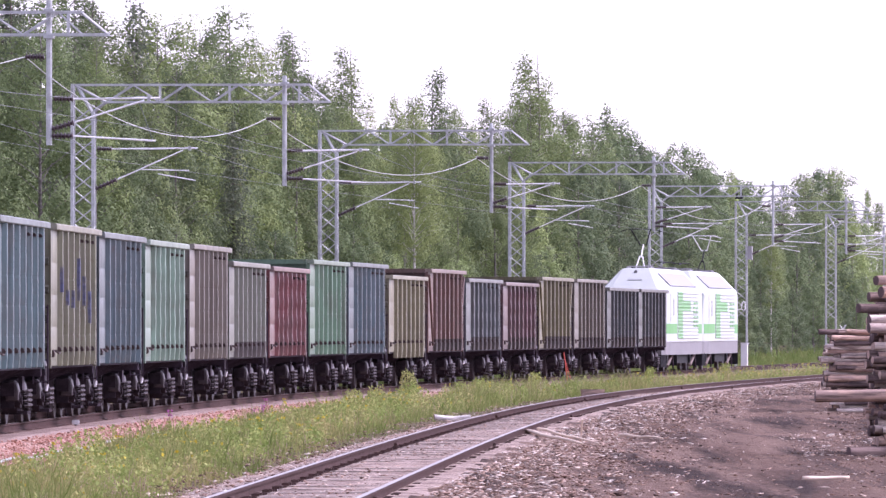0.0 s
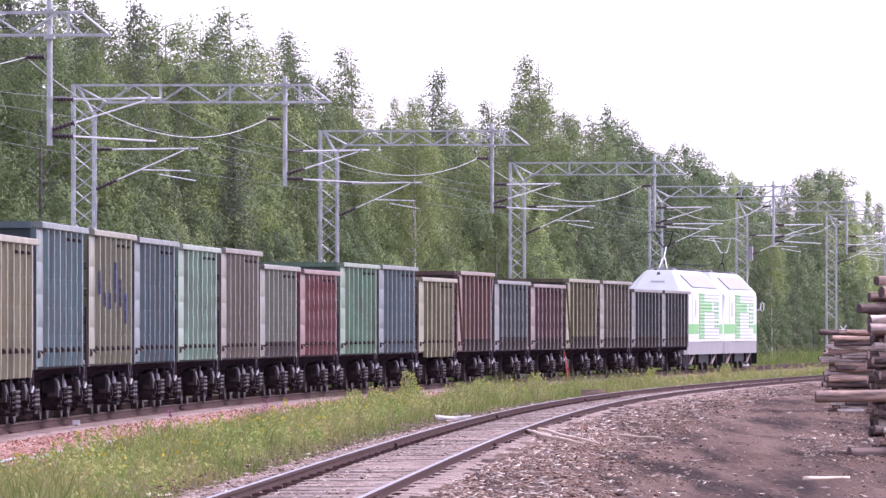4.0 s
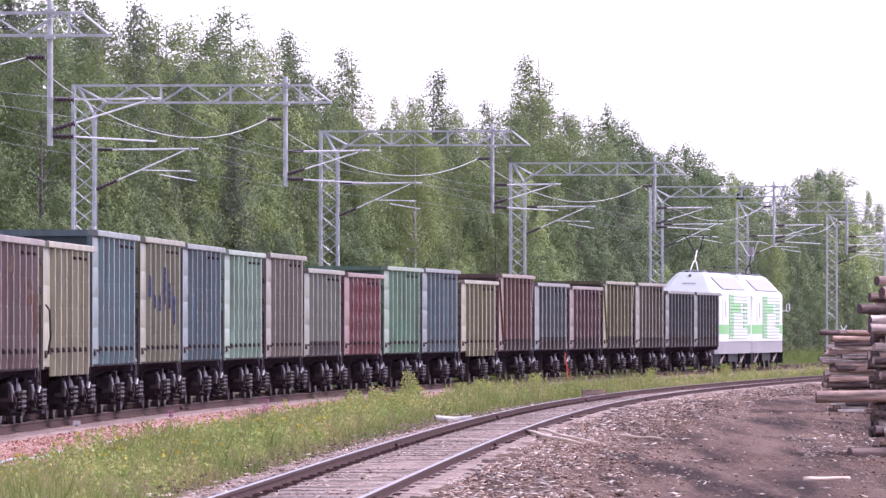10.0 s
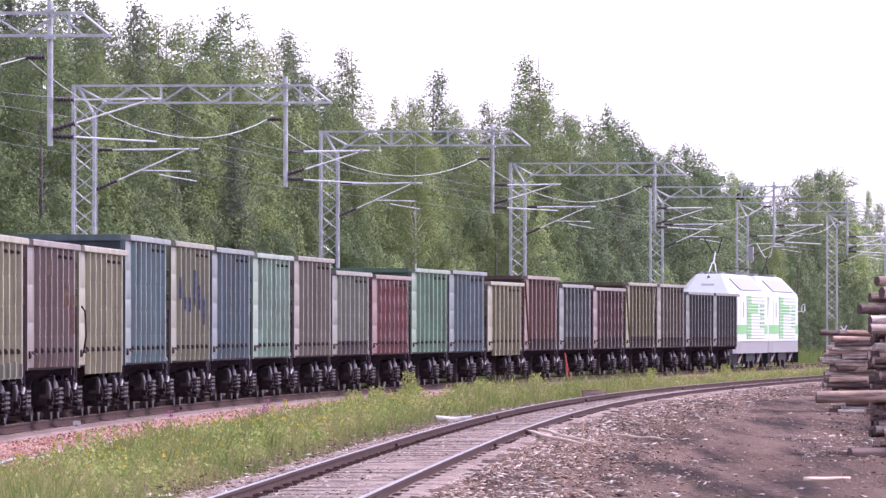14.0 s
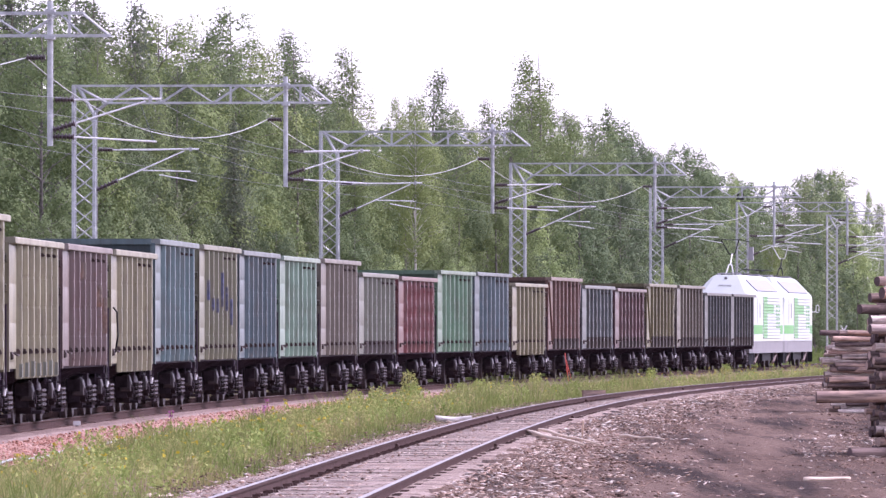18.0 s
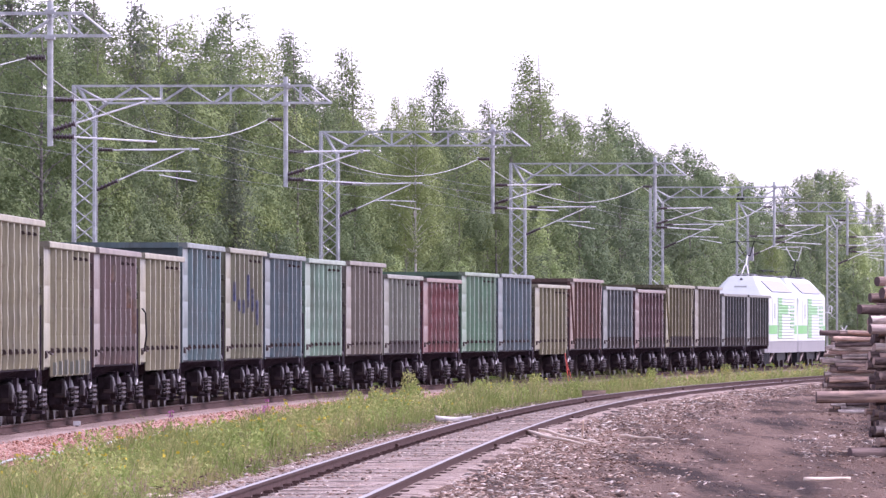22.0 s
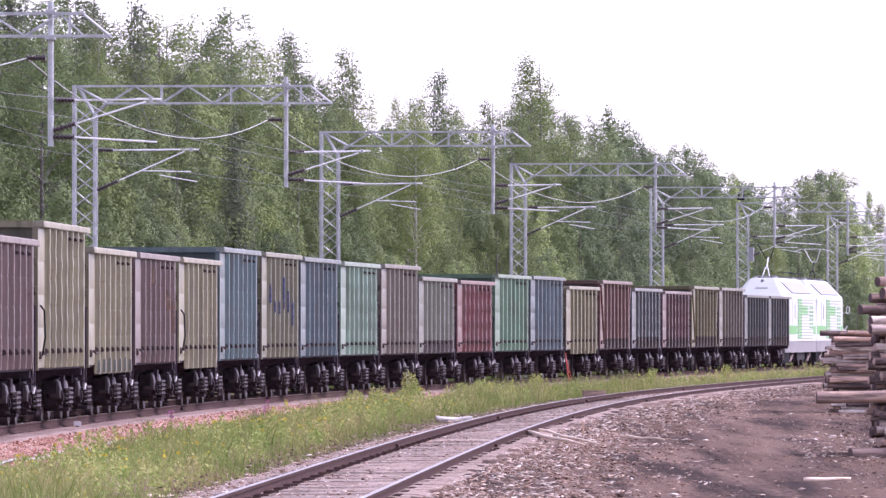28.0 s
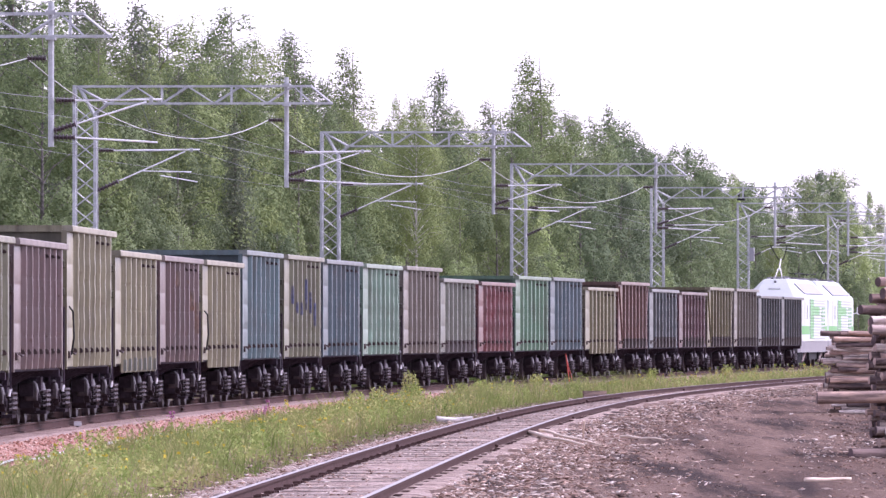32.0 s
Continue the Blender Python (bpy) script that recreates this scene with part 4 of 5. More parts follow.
        for y0, y1, z0, z1 in ((-4.5, -2.2, 1.42, 3.42), (-2.18, 1.6, 2.62, 3.05)):
            part("green_field", Geo().box(min(x + sx * 0.006, x + sx * 0.016), max(x + sx * 0.006, x + sx * 0.016), y0, y1, z0, z1), M_GREEN, lo, "green painted field between the slats")
        for i in range(6):
            z = 2.9 - i * 0.2
            for y0, y1 in ((2.9, 3.9), (4.4, 5.2)):
                part("marking_bar", Geo().box(min(x + sx * 0.03, x + sx * 0.041), max(x + sx * 0.03, x + sx * 0.041), y0, y1, z, z + 0.1), M_GREEN, lo)
        for y, w in ((-7.2, 1.482),):
            part("cab_door", Geo().box(min(sx * (w - 0.05), sx * w), max(sx * (w - 0.05), sx * w), y - 0.35, y + 0.35, 2.1, 3.3), M_WHITE, lo)
            part("door_rail", Geo().rod((sx * (w + 0.05), y + 0.5, 2.4), (sx * (w + 0.05), y + 0.5, 3.1), 0.012, 6), M_SKIRT, lo)
        if raised == 2:
            part("mirror", Geo().path([(sx * 1.38, 8.7, 2.72), (sx * 1.58, 8.7, 2.74), (sx * 1.60, 8.7, 3.04), (sx * 1.67, 8.7, 3.09), (sx * 1.74, 8.7, 3.04), (sx * 1.74, 8.7, 2.74), (sx * 1.67, 8.7, 2.68), (sx * 1.58, 8.7, 2.74)], 0.022, 6), M_BOXWHITE, lo, "looped white mirror bracket")
    for sy in (-1, 1):
        part("windscreen", Geo().loft([[(x, sy * (y + q), z + q * 0.3) for x, y, z in ((-1.0, 9.165, 2.62), (1.0, 9.165, 2.62), (0.95, 8.885, 3.38), (-0.95, 8.885, 3.38))] for q in (0.0, 0.03)]), M_BLACK, lo, "dark sloping windscreen")
        part("top_lamp", Geo().rod((0, sy * 7.6, 4.26), (0, sy * 7.82, 4.26), 0.07, 12), M_SKIRT, lo)
        part("number_bar", Geo().loft([[(x, sy * (y + q), z + q) for x, y, z in ((-0.3, 8.26, 3.88), (0.3, 8.26, 3.88), (0.3, 8.18, 3.94), (-0.3, 8.18, 3.94))] for q in (0.0, 0.02)]), M_NUMBER, lo)
        for sx in (-1, 1):
            part("head_lamp", Geo().rod((sx * 0.9, sy * 9.24, 1.6), (sx * 0.9, sy * 9.34, 1.6), 0.12, 12), M_LGREY, lo)
            part("buffer", Geo().rod((sx * 0.87, sy * 9.2, 1.02), (sx * 0.87, sy * 9.42, 1.02), 0.1, 10).rod((sx * 0.87, sy * 9.42, 1.02), (sx * 0.87, sy * 9.49, 1.02), 0.25, 16), M_BLACK, lo)
        part("snow_plough", Geo().loft([[(-1.4, sy * 8.7, 0.2), (-1.4, sy * 8.8, 0.75), (1.4, sy * 8.8, 0.75), (1.4, sy * 8.7, 0.2)], [(-1.2, sy * 9.2, 0.2), (-1.2, sy * 9.1, 0.75), (1.2, sy * 9.1, 0.75), (1.2, sy * 9.2, 0.2)]]), M_BLACK, lo)
    # roof gear
    part("roof_rail", Geo().box(-0.45, -0.33, -5, 5, 4.42, 4.48).box(0.38, 0.5, -5.5, 5.2, 4.42, 4.47), M_BLACK, lo, "black roof cable duct")
    for y in (-3.5, -1.0, 1.5, 3.2):
        part("roof_insulator", insulator((0.1, y, 4.42), (0.1, y, 4.54), 2), M_INSUL, lo)
    part("roof_bar", Geo().path([(0.1, -5.5, 4.54), (0.1, 0, 4.56), (0.1, 5.0, 4.54)], 0.014, 6), M_BLACK, lo)
    for y, up in ((-5.8, raised == 1), (5.3, raised == 2)):
        base = part("pantograph_base", Geo().box(-0.5, 0.5, y - 0.45, y - 0.35, 4.48, 4.52).box(-0.5, 0.5, y + 0.35, y + 0.45, 4.48, 4.52).rod((-0.5, y - 0.4, 4.37), (-0.5, y - 0.4, 4.49), 0.06).rod((0.5, y - 0.4, 4.37), (0.5, y - 0.4, 4.49), 0.06)
                    .rod((-0.5, y + 0.4, 4.37), (-0.5, y + 0.4, 4.49), 0.06).rod((0.5, y + 0.4, 4.37), (0.5, y + 0.4, 4.49), 0.06), M_LGREY, lo)
        if up:
            knee, head = (0.05, y + 1.0, 5.42), (0.05, y - 0.2, 6.06)
            part("lower_arm", Geo().rod((-0.14, y - 0.35, 4.46), (-0.02, y + 0.1, 4.92), 0.026).rod((0.22, y - 0.35, 4.46), (0.10, y + 0.1, 4.92), 0.026).rod((-0.02, y + 0.1, 4.92), (0.10, y + 0.1, 4.92), 0.03).rod((0.04, y + 0.1, 4.9), (0.05, knee[1], knee[2]), 0.032), M_BOXWHITE if raised == 1 else M_BLACK, base, "lower pantograph arm")
            up_mat = M_BLACK if raised == 1 else M_BOXWHITE
            part("upper_arm", Geo().path([(-0.36, head[1], head[2]), (-0.08, knee[1], knee[2]), (0.18, knee[1], knee[2]), (0.46, head[1], head[2])], 0.026, 6), up_mat, base)
            part("contact_strip", Geo().path([(-0.85, head[1], 5.98), (-0.5, head[1], 6.09), (0.6, head[1], 6.09), (0.95, head[1], 5.98)], 0.018, 6), up_mat, base)
        else:
            part("folded_arm", Geo().rod((0, y - 0.4, 4.7), (0, y + 0.9, 4.74), 0.03).rod((-0.4, y + 0.9, 4.74), (0, y - 0.6, 4.76), 0.02).rod((0.4, y + 0.9, 4.74), (0, y - 0.6, 4.76), 0.02), M_BLACK, base)
    wheels = []
    for by in (-5.5, 5.5):
        b = part("bogie", Geo().box(-1.1, -0.95, -2.2, 2.2, 0.45, 0.85).box(0.95, 1.1, -2.2, 2.2, 0.45, 0.85).box(-1.0, 1.0, -0.3, 0.3, 0.5, 0.9), M_BOGIE, lo, "dark locomotive bogie")
        b.location = (0, by, 0)
        for sx in (-1, 1):
            part("damper", Geo().rod((sx * 1.3, -1.9, 0.24), (sx * 1.26, 1.2, 0.80), 0.075, 8), M_ROD, b, "dusty inclined traction rod")
            part("sand_pipe", Geo().rod((sx * 1.2, 2.1, 0.12), (sx * 1.2, 1.9, 0.72), 0.04, 6), M_BOGIE, b)
            part("step", Geo().box(sx * 1.2 - 0.2, sx * 1.2 + 0.2, -2.9, -2.6, 0.35, 0.72), M_BLACK, b)
        for ay in (-1.4, 1.4):
            w = part("wheelset", shared("loco_wheelset", lambda: wheelset_geo(0.55), M_TYRE), None, b)
            w.location = (0, ay, 0.55)
            wheels.append((w, ay, 0.55))
            for sx in (-1, 1):
                part("axle_box", Geo().box(sx * 1.15 - 0.12, sx * 1.15 + 0.12, ay - 0.2, ay + 0.2, 0.38, 0.75), M_BOGIE2, b)
    part("transformer", Geo().box(-1.3, 1.3, -2.6, 2.6, 0.35, 0.8), M_BLACK, lo)
    return lo, wheels


FRONT = 16 * L_WAGON + 13.32
for label, s0, up in (("white and green electric locomotive with raised pantograph coupled to wagons", FRONT + 9.49, 1),
                      ("white and green leading electric locomotive with raised pantograph", FRONT + 28.47, 2)):
    lo, wheels = loco(label, up)
    KEYED.append((lo, s0, 5.5, wheels))


# ------------------------------------------------------------------ log piles
def log(center, length, r, turn, tilt, bark, cut, group, label):
    rnd = random.Random(int(center[0] * 977 + center[1] * 131 + center[2] * 7919))
    geo, rings, n = Geo(), [], 12
    k = 7
    bend = rnd.uniform(-0.04, 0.04)
    for j in range(k):
        u = j / (k - 1)
        x = (u - 0.5) * length
        rr = r * (1.08 - 0.16 * u) * rnd.uniform(0.96, 1.04)
        cz = bend * math.sin(u * math.pi)
        rings.append([(x, rr * math.cos(2 * math.pi * i / n) * rnd.uniform(0.95, 1.05), cz + rr * math.sin(2 * math.pi * i / n) * rnd.uniform(0.95, 1.05)) for i in range(n)])
    geo.loft(rings, True, False)
    ob = solid("log", geo, bark, label, "log", group, smooth=True)
    ob.matrix_basis = pose(*center, 0, tilt, turn)
    for ring, d in ((rings[0], -1), (rings[-1], 1)):
        c = Vector((0, 0, 0))
        for p in ring:
            c += Vector(p) / n
        cap = Geo()
        cap.v = [tuple(p) for p in ring] + [tuple(c + Vector((d * 0.012, 0, 0)))]
        cap.f = [(i, (i + 1) % n, n) for i in range(n)]
        part("cut_end", cap, cut, ob, "sawn end")
    return ob


def pile(x_left, y0, z0, top, length, deep, r0, group, label, seed, barks, swing, ragged):
    """Logs in layers, swung round so that their sawn ends show; the ends are ragged."""
    rnd = random.Random(seed)
    z, layer = z0, 0
    while z < top:
        for d in range(deep):
            rr = r0 * rnd.uniform(0.6, 1.04)
            bark = rnd.choice(barks)
            ln = length * rnd.uniform(0.94, 1.06)
            turn = swing + rnd.gauss(0, 7)
            c, s = math.cos(math.radians(turn)), math.sin(math.radians(turn))
            left = x_left + rnd.gauss(0, ragged) + abs(z - z0 - 0.9) * 0.06
            log((left + c * ln / 2, y0 + d * 2.1 * r0 + (layer % 2) * r0 + rnd.uniform(-0.16, 0.16) + s * ln / 2, z + r0 + rnd.uniform(-0.02, 0.02)), ln, rr, turn, rnd.uniform(-1.4, 1.4),
                M_LOG[bark], rnd.choice([M_CUTD, M_CUTD, M_CUT]), group, label)
        z += r0 * 1.9
        layer += 1


pile(9.14, 226.0, -0.12, 1.74, 4.6, 6, 0.062, "far log pile", "debarked thin pine log stacked in a pile", 4, [0, 1, 1, 2, 2, 1, 3, 3], 13, 0.19)
pile(6.72, 150.0, -0.12, 2.35, 4.4, 6, 0.07, "near log pile", "rough barked pine log stacked in a pile", 11, [0, 0, 1, 3, 3, 3, 2], 20, 0.10)
for c, ln, r, turn, tilt, b in (((8.0, 148.2, 0.78), 4.6, 0.092, 4.0, 0.4, 0), ((8.25, 148.6, -0.08), 4.4, 0.09, 22, 0.3, 3), ((8.42, 150.6, 2.58), 4.2, 0.072, 35, 0, 0), ((8.64, 150.5, 2.40), 4.3, 0.088, 30, 0, 2), ((8.22, 150.8, 2.14), 4.3, 0.07, 34, 0.3, 3),
                                 ((8.54, 149.9, 1.98), 4.3, 0.075, 24, -0.4, 1), ((8.59, 149.7, 1.82), 4.3, 0.07, 20, 0.6, 1)):
    log(c, ln, r, turn, tilt, M_LOG[b], M_CUTD, "near log pile", "thick rough barked log sticking out of the pile")


# ------------------------------------------------------------------ trees
def mesh_np(name, verts, faces, material):
    """Mesh from arrays; all faces have equally many corners."""
    me = bpy.data.meshes.new(name)
    nf, k = faces.shape
    me.vertices.add(len(verts))
    me.vertices.foreach_set("co", verts.astype(np.float32).ravel())
    me.loops.add(nf * k)
    me.loops.foreach_set("vertex_index", faces.astype(np.int32).ravel())
    me.polygons.add(nf)
    me.polygons.foreach_set("loop_start", np.arange(0, nf * k, k, dtype=np.int32))
    me.polygons.foreach_set("loop_total", np.full(nf, k, dtype=np.int32))
    me.materials.append(material)
    me.update(calc_edges=True)
    return me


def leaf_mesh(name, pts, size, material, rng, facing=None):
    """One small leaf at each point, turned at random or mostly to the given side."""
    n = len(pts)
    a = rng.normal(size=(n, 3))
    if facing is not None:
        q = facing + rng.normal(size=(n, 3)) * 0.26
        a = np.cross(q, a)
        a /= np.linalg.norm(a, axis=1)[:, None]
        b = np.cross(q, a)
    else:
        a /= np.linalg.norm(a, axis=1)[:, None]
        b = np.cross(a, rng.normal(size=(n, 3)))
    b /= np.linalg.norm(b, axis=1)[:, None]
    c = np.cross(a, b)
    s = (size * rng.uniform(0.6, 1.4, n))[:, None]
    v = np.stack([pts - a * s * 0.9, pts + a * s * 0.5 + b * s * 0.62 + c * s * 0.1, pts + a * s * 0.5 - b * s * 0.62], 1).reshape(-1, 3)
    return mesh_np(name, v, np.arange(n * 3).reshape(n, 3), material)


def limb_geo(h, trunk_r, limbs, rng):
    geo = Geo()
    bend = rng.uniform(-0.25, 0.25, 2)
    spine = [(bend[0] * math.sin(u * 2.5), bend[1] * math.sin(u * 2.1), h * u) for u in np.linspace(0, 0.985, 10)]
    for i, (p, q) in enumerate(zip(spine, spine[1:])):
        geo.rod(p, q, trunk_r * (1 - i / 9.6), 8, trunk_r * (1 - (i + 1) / 9.6), False)
    for base, tip in limbs:
        mid = (base + tip) / 2 + np.array([0, 0, 0.12 * np.linalg.norm(tip - base)])
        geo.rod(base, mid, trunk_r * 0.16, 5, trunk_r * 0.11, False)
        geo.rod(mid, tip, trunk_r * 0.11, 5, trunk_r * 0.03, False)
    return geo


def birch(seed, h, width, low, sparse, leaf_mat, n_leaf, leaf=0.064, cone=False):
    """Broadleaf tree: leaning trunk, rising limbs, drooping leaf clumps with gaps."""
    rng = np.random.default_rng(seed)
    limbs, pts, turned, sizes = [], [], [], []
    count = 54
    for i in range(count):
        u = low + (0.98 - low) * (i + rng.uniform(0, 0.9)) / count
        z = h * u
        if cone:
            prof = min(1.0, (1 - u) / (1 - low) * 1.35) ** 0.8
        else:
            prof = math.sin(min(1.0, (1 - u) / (1 - low) * 1.02) ** 0.62 * math.pi * 0.56) ** 0.9
        reach = width * prof * rng.uniform(0.5, 1.15) + 0.12
        w = i * 2.399 + rng.uniform(-0.5, 0.5)
        base = np.array([0, 0, z - reach * 0.35])
        tip = np.array([math.cos(w) * reach, math.sin(w) * reach, z + reach * rng.uniform(0.0, 0.45)])
        limbs.append((base, tip))
        k = int(n_leaf / count * (0.3 + 1.45 * prof) * (sparse * 2.2 if u > 0.72 else 1.0))
        cl = max(2, k // 200)
        for _ in range(cl):
            f = rng.uniform(0.3 if u > 0.7 else 0.5, 1.06)
            c = base + (tip - base) * f + rng.normal(size=3) * np.array([0.22, 0.22, 0.18]) * min(1.0, 0.3 + prof)
            m = k // cl
            q = rng.normal(size=(m, 3))
            q *= (np.minimum(1.5, np.linalg.norm(q, axis=1)) / np.linalg.norm(q, axis=1))[:, None]
            p = c + q * np.array([0.27, 0.27, 0.34]) * (0.6 + 0.6 * prof)
            p[:, 2] -= (q[:, 0] ** 2 + q[:, 1] ** 2) * 0.13
            pts.append(p)
            sizes.append(np.full(m, leaf * (0.76 if u > 0.72 else 1.0)))
            side = (c - np.array([0, 0, c[2]])) * 0.35
            turned.append(q * np.array([1, 1, 0.8]) * 0.8 + 1.15 * side / (0.25 + np.linalg.norm(side)) + np.array([0, 0, 0.4]))
    pts = np.concatenate(pts)
    tr = thing("birch_tree", "green leafy birch tree with slender trunk", "tree", "trees of the wood")
    part("trunk", limb_geo(h, 0.115, limbs, rng), M_BARKB, tr, "pale birch trunk with limbs", True)
    part("crown", leaf_mesh("crown", pts, np.concatenate(sizes), leaf_mat, rng, np.concatenate(turned)), None, tr)
    return tr


def spruce(seed, h, width, n_leaf):
    """Conifer: straight trunk with drooping tiers."""
    rng = np.random.default_rng(seed)
    limbs, pts = [], []
    tiers = int(h * 2.4)
    for i in range(tiers):
        u = 0.08 + 0.91 * i / tiers
        reach0 = width * (1 - u) ** 0.8 + 0.12
        for j in range(6):
            w = j * 1.05 + i * 0.7 + rng.uniform(-0.3, 0.3)
            reach = reach0 * rng.uniform(0.65, 1.15)
            base = np.array([0, 0, h * u])
            tip = np.array([math.cos(w) * reach, math.sin(w) * reach, h * u - reach * rng.uniform(0.1, 0.4)])
            if j % 2 == 0:
                limbs.append((base, tip))
            m = max(4, int(n_leaf / tiers / 6 * (0.12 + 1.6 * (1 - u))))
            f = rng.uniform(0.1, 1.05, m)[:, None]
            p = base + (tip - base) * f + rng.normal(size=(m, 3)) * np.array([0.13, 0.13, 0.09])
            p[:, 2] -= np.abs(rng.normal(size=m)) * 0.16
            pts.append(p)
    pts = np.concatenate(pts)
    tr = thing("spruce_tree", "dark green conifer tree with drooping branches", "tree", "trees of the wood")
    part("trunk", limb_geo(h, 0.13, limbs, rng), M_BARKD, tr, "grey conifer trunk", True)
    part("crown", leaf_mesh("crown", pts, 0.075, M_SPRUCE, rng), None, tr)
    return tr


BIRCHES = [birch(1, 12, 2.3, 0.10, 0.55, M_BIRCH, 15500), birch(2, 12, 2.0, 0.12, 0.6, M_BIRCH2, 15000), birch(3, 12, 2.6, 0.08, 0.6, M_BIRCH, 16000),
           birch(4, 12, 1.8, 0.14, 0.6, M_BIRCH2, 14000, cone=True), birch(5, 12, 2.2, 0.10, 0.6, M_BIRCH2, 15500), birch(6, 12, 2.4, 0.16, 0.55, M_BIRCH, 14500, cone=True)]
FAR_BIRCHES = [birch(11, 12, 2.3, 0.10, 0.8, M_BIRCHF, 6500, 0.094), birch(12, 12, 2.0, 0.12, 0.7, M_BIRCHG, 6200, 0.094), birch(13, 12, 2.6, 0.08, 0.9, M_BIRCHF, 6800, 0.094),
               birch(14, 12, 1.8, 0.14, 0.9, M_BIRCHG, 5800, 0.094, True), birch(15, 12, 2.2, 0.10, 0.7, M_BIRCHG, 6500, 0.094), birch(16, 12, 2.4, 0.16, 0.6, M_BIRCHF, 5800, 0.094, True)]
BACK_BIRCHES = [birch(21, 12, 2.4, 0.10, 0.8, M_BIRCHF, 3200, 0.15), birch(22, 12, 2.6, 0.08, 0.9, M_BIRCHF, 3400, 0.15)]
SPRUCES = [spruce(7, 12, 2.4, 17000), spruce(8, 12, 2.0, 15000)]
USED = set()


def plant(template, s, d, height, wide=1.0, turn=0.0):
    x, y, a = rail_at(s, d)
    k = height / 12.0
    m = pose(x, y, ground_z(d) - 0.1, 0, 0, turn) @ Matrix.Diagonal((wide * k, wide * k, k, 1))
    if template not in USED:
        USED.add(template)
        template.matrix_basis = m
    else:
        src = copy_thing(template, Matrix.Identity(4))
        src.matrix_basis = m


rnd = random.Random(21)
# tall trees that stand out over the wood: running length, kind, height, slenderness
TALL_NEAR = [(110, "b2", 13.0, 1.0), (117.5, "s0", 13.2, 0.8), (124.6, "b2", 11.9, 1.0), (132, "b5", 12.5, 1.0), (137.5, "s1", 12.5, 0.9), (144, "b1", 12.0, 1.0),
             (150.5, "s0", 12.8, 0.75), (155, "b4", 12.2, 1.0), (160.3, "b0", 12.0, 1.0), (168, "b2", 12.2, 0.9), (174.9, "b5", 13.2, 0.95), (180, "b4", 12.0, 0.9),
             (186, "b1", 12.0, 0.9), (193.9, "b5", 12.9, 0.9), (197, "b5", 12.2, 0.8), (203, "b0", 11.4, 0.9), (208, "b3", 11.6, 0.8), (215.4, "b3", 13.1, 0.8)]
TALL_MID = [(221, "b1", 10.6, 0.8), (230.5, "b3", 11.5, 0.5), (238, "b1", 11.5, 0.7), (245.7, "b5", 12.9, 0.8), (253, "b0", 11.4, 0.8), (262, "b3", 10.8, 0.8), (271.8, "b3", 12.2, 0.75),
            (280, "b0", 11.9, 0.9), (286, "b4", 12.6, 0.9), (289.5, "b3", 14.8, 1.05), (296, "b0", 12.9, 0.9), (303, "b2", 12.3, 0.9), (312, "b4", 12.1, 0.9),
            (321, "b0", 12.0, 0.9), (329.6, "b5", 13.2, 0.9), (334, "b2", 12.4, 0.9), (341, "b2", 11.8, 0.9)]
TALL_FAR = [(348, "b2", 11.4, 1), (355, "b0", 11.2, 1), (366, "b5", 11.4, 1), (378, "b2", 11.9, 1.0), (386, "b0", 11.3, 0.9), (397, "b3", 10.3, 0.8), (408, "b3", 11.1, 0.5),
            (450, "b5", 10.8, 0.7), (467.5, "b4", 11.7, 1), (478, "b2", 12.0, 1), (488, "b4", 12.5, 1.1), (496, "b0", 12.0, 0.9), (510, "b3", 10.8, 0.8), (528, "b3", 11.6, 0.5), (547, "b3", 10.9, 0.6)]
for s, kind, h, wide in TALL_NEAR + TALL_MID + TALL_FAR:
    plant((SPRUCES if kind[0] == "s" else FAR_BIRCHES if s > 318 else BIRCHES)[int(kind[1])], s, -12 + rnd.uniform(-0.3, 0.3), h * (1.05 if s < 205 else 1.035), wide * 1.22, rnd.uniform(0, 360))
# the edge of the wood
s = 92.0
while s < 640:
    h = float(np.interp(s, [70, 150, 190, 215, 232, 262, 300, 350, 385, 400, 500, 518, 640], [12.0, 11.9, 11.6, 10.9, 10.0, 10.6, 11.6, 11.0, 10.8, 9.8, 10.2, 8.8, 8.8]))
    plant((BIRCHES if s < 268 else FAR_BIRCHES)[rnd.randrange(6) if s < 300 else rnd.choice([0, 2, 5]) if s < 478 else rnd.choice([1, 3, 4])] if rnd.random() < 0.985 or s > 300 else SPRUCES[rnd.randrange(2)], s, rnd.uniform(-12.5, -8.8), h * rnd.uniform(0.8, 0.98), rnd.uniform(0.85, 1.1), rnd.uniform(0, 360))
    s += rnd.uniform(3.6, 6.4) if s < 380 else rnd.uniform(6.5, 10.0) if s < 500 else rnd.uniform(10.0, 15.0)
s = 90.0
while s < 485:
    plant(BACK_BIRCHES[rnd.randrange(2)], s, rnd.uniform(-17.5, -14), rnd.uniform(10.2, 11.6), 1.2, rnd.uniform(0, 360))
    s += rnd.uniform(8.0, 11.0)
# slender birches whose white stems show at the edge
STEM = birch(31, 12, 2.0, 0.48, 0.8, M_BIRCH2, 9000)
[o for o in STEM.children if o.name.startswith("trunk")][0].data.materials[0] = M_BARKW
tagged(STEM, "slender birch tree with bare white stem")
for s, d, h in ((210.6, -8.6, 11.0), (394.5, -8.3, 7.6)):
    plant(STEM, s, d, h, 0.8, rnd.uniform(0, 360))
# young growth under the edge
s = 100.0
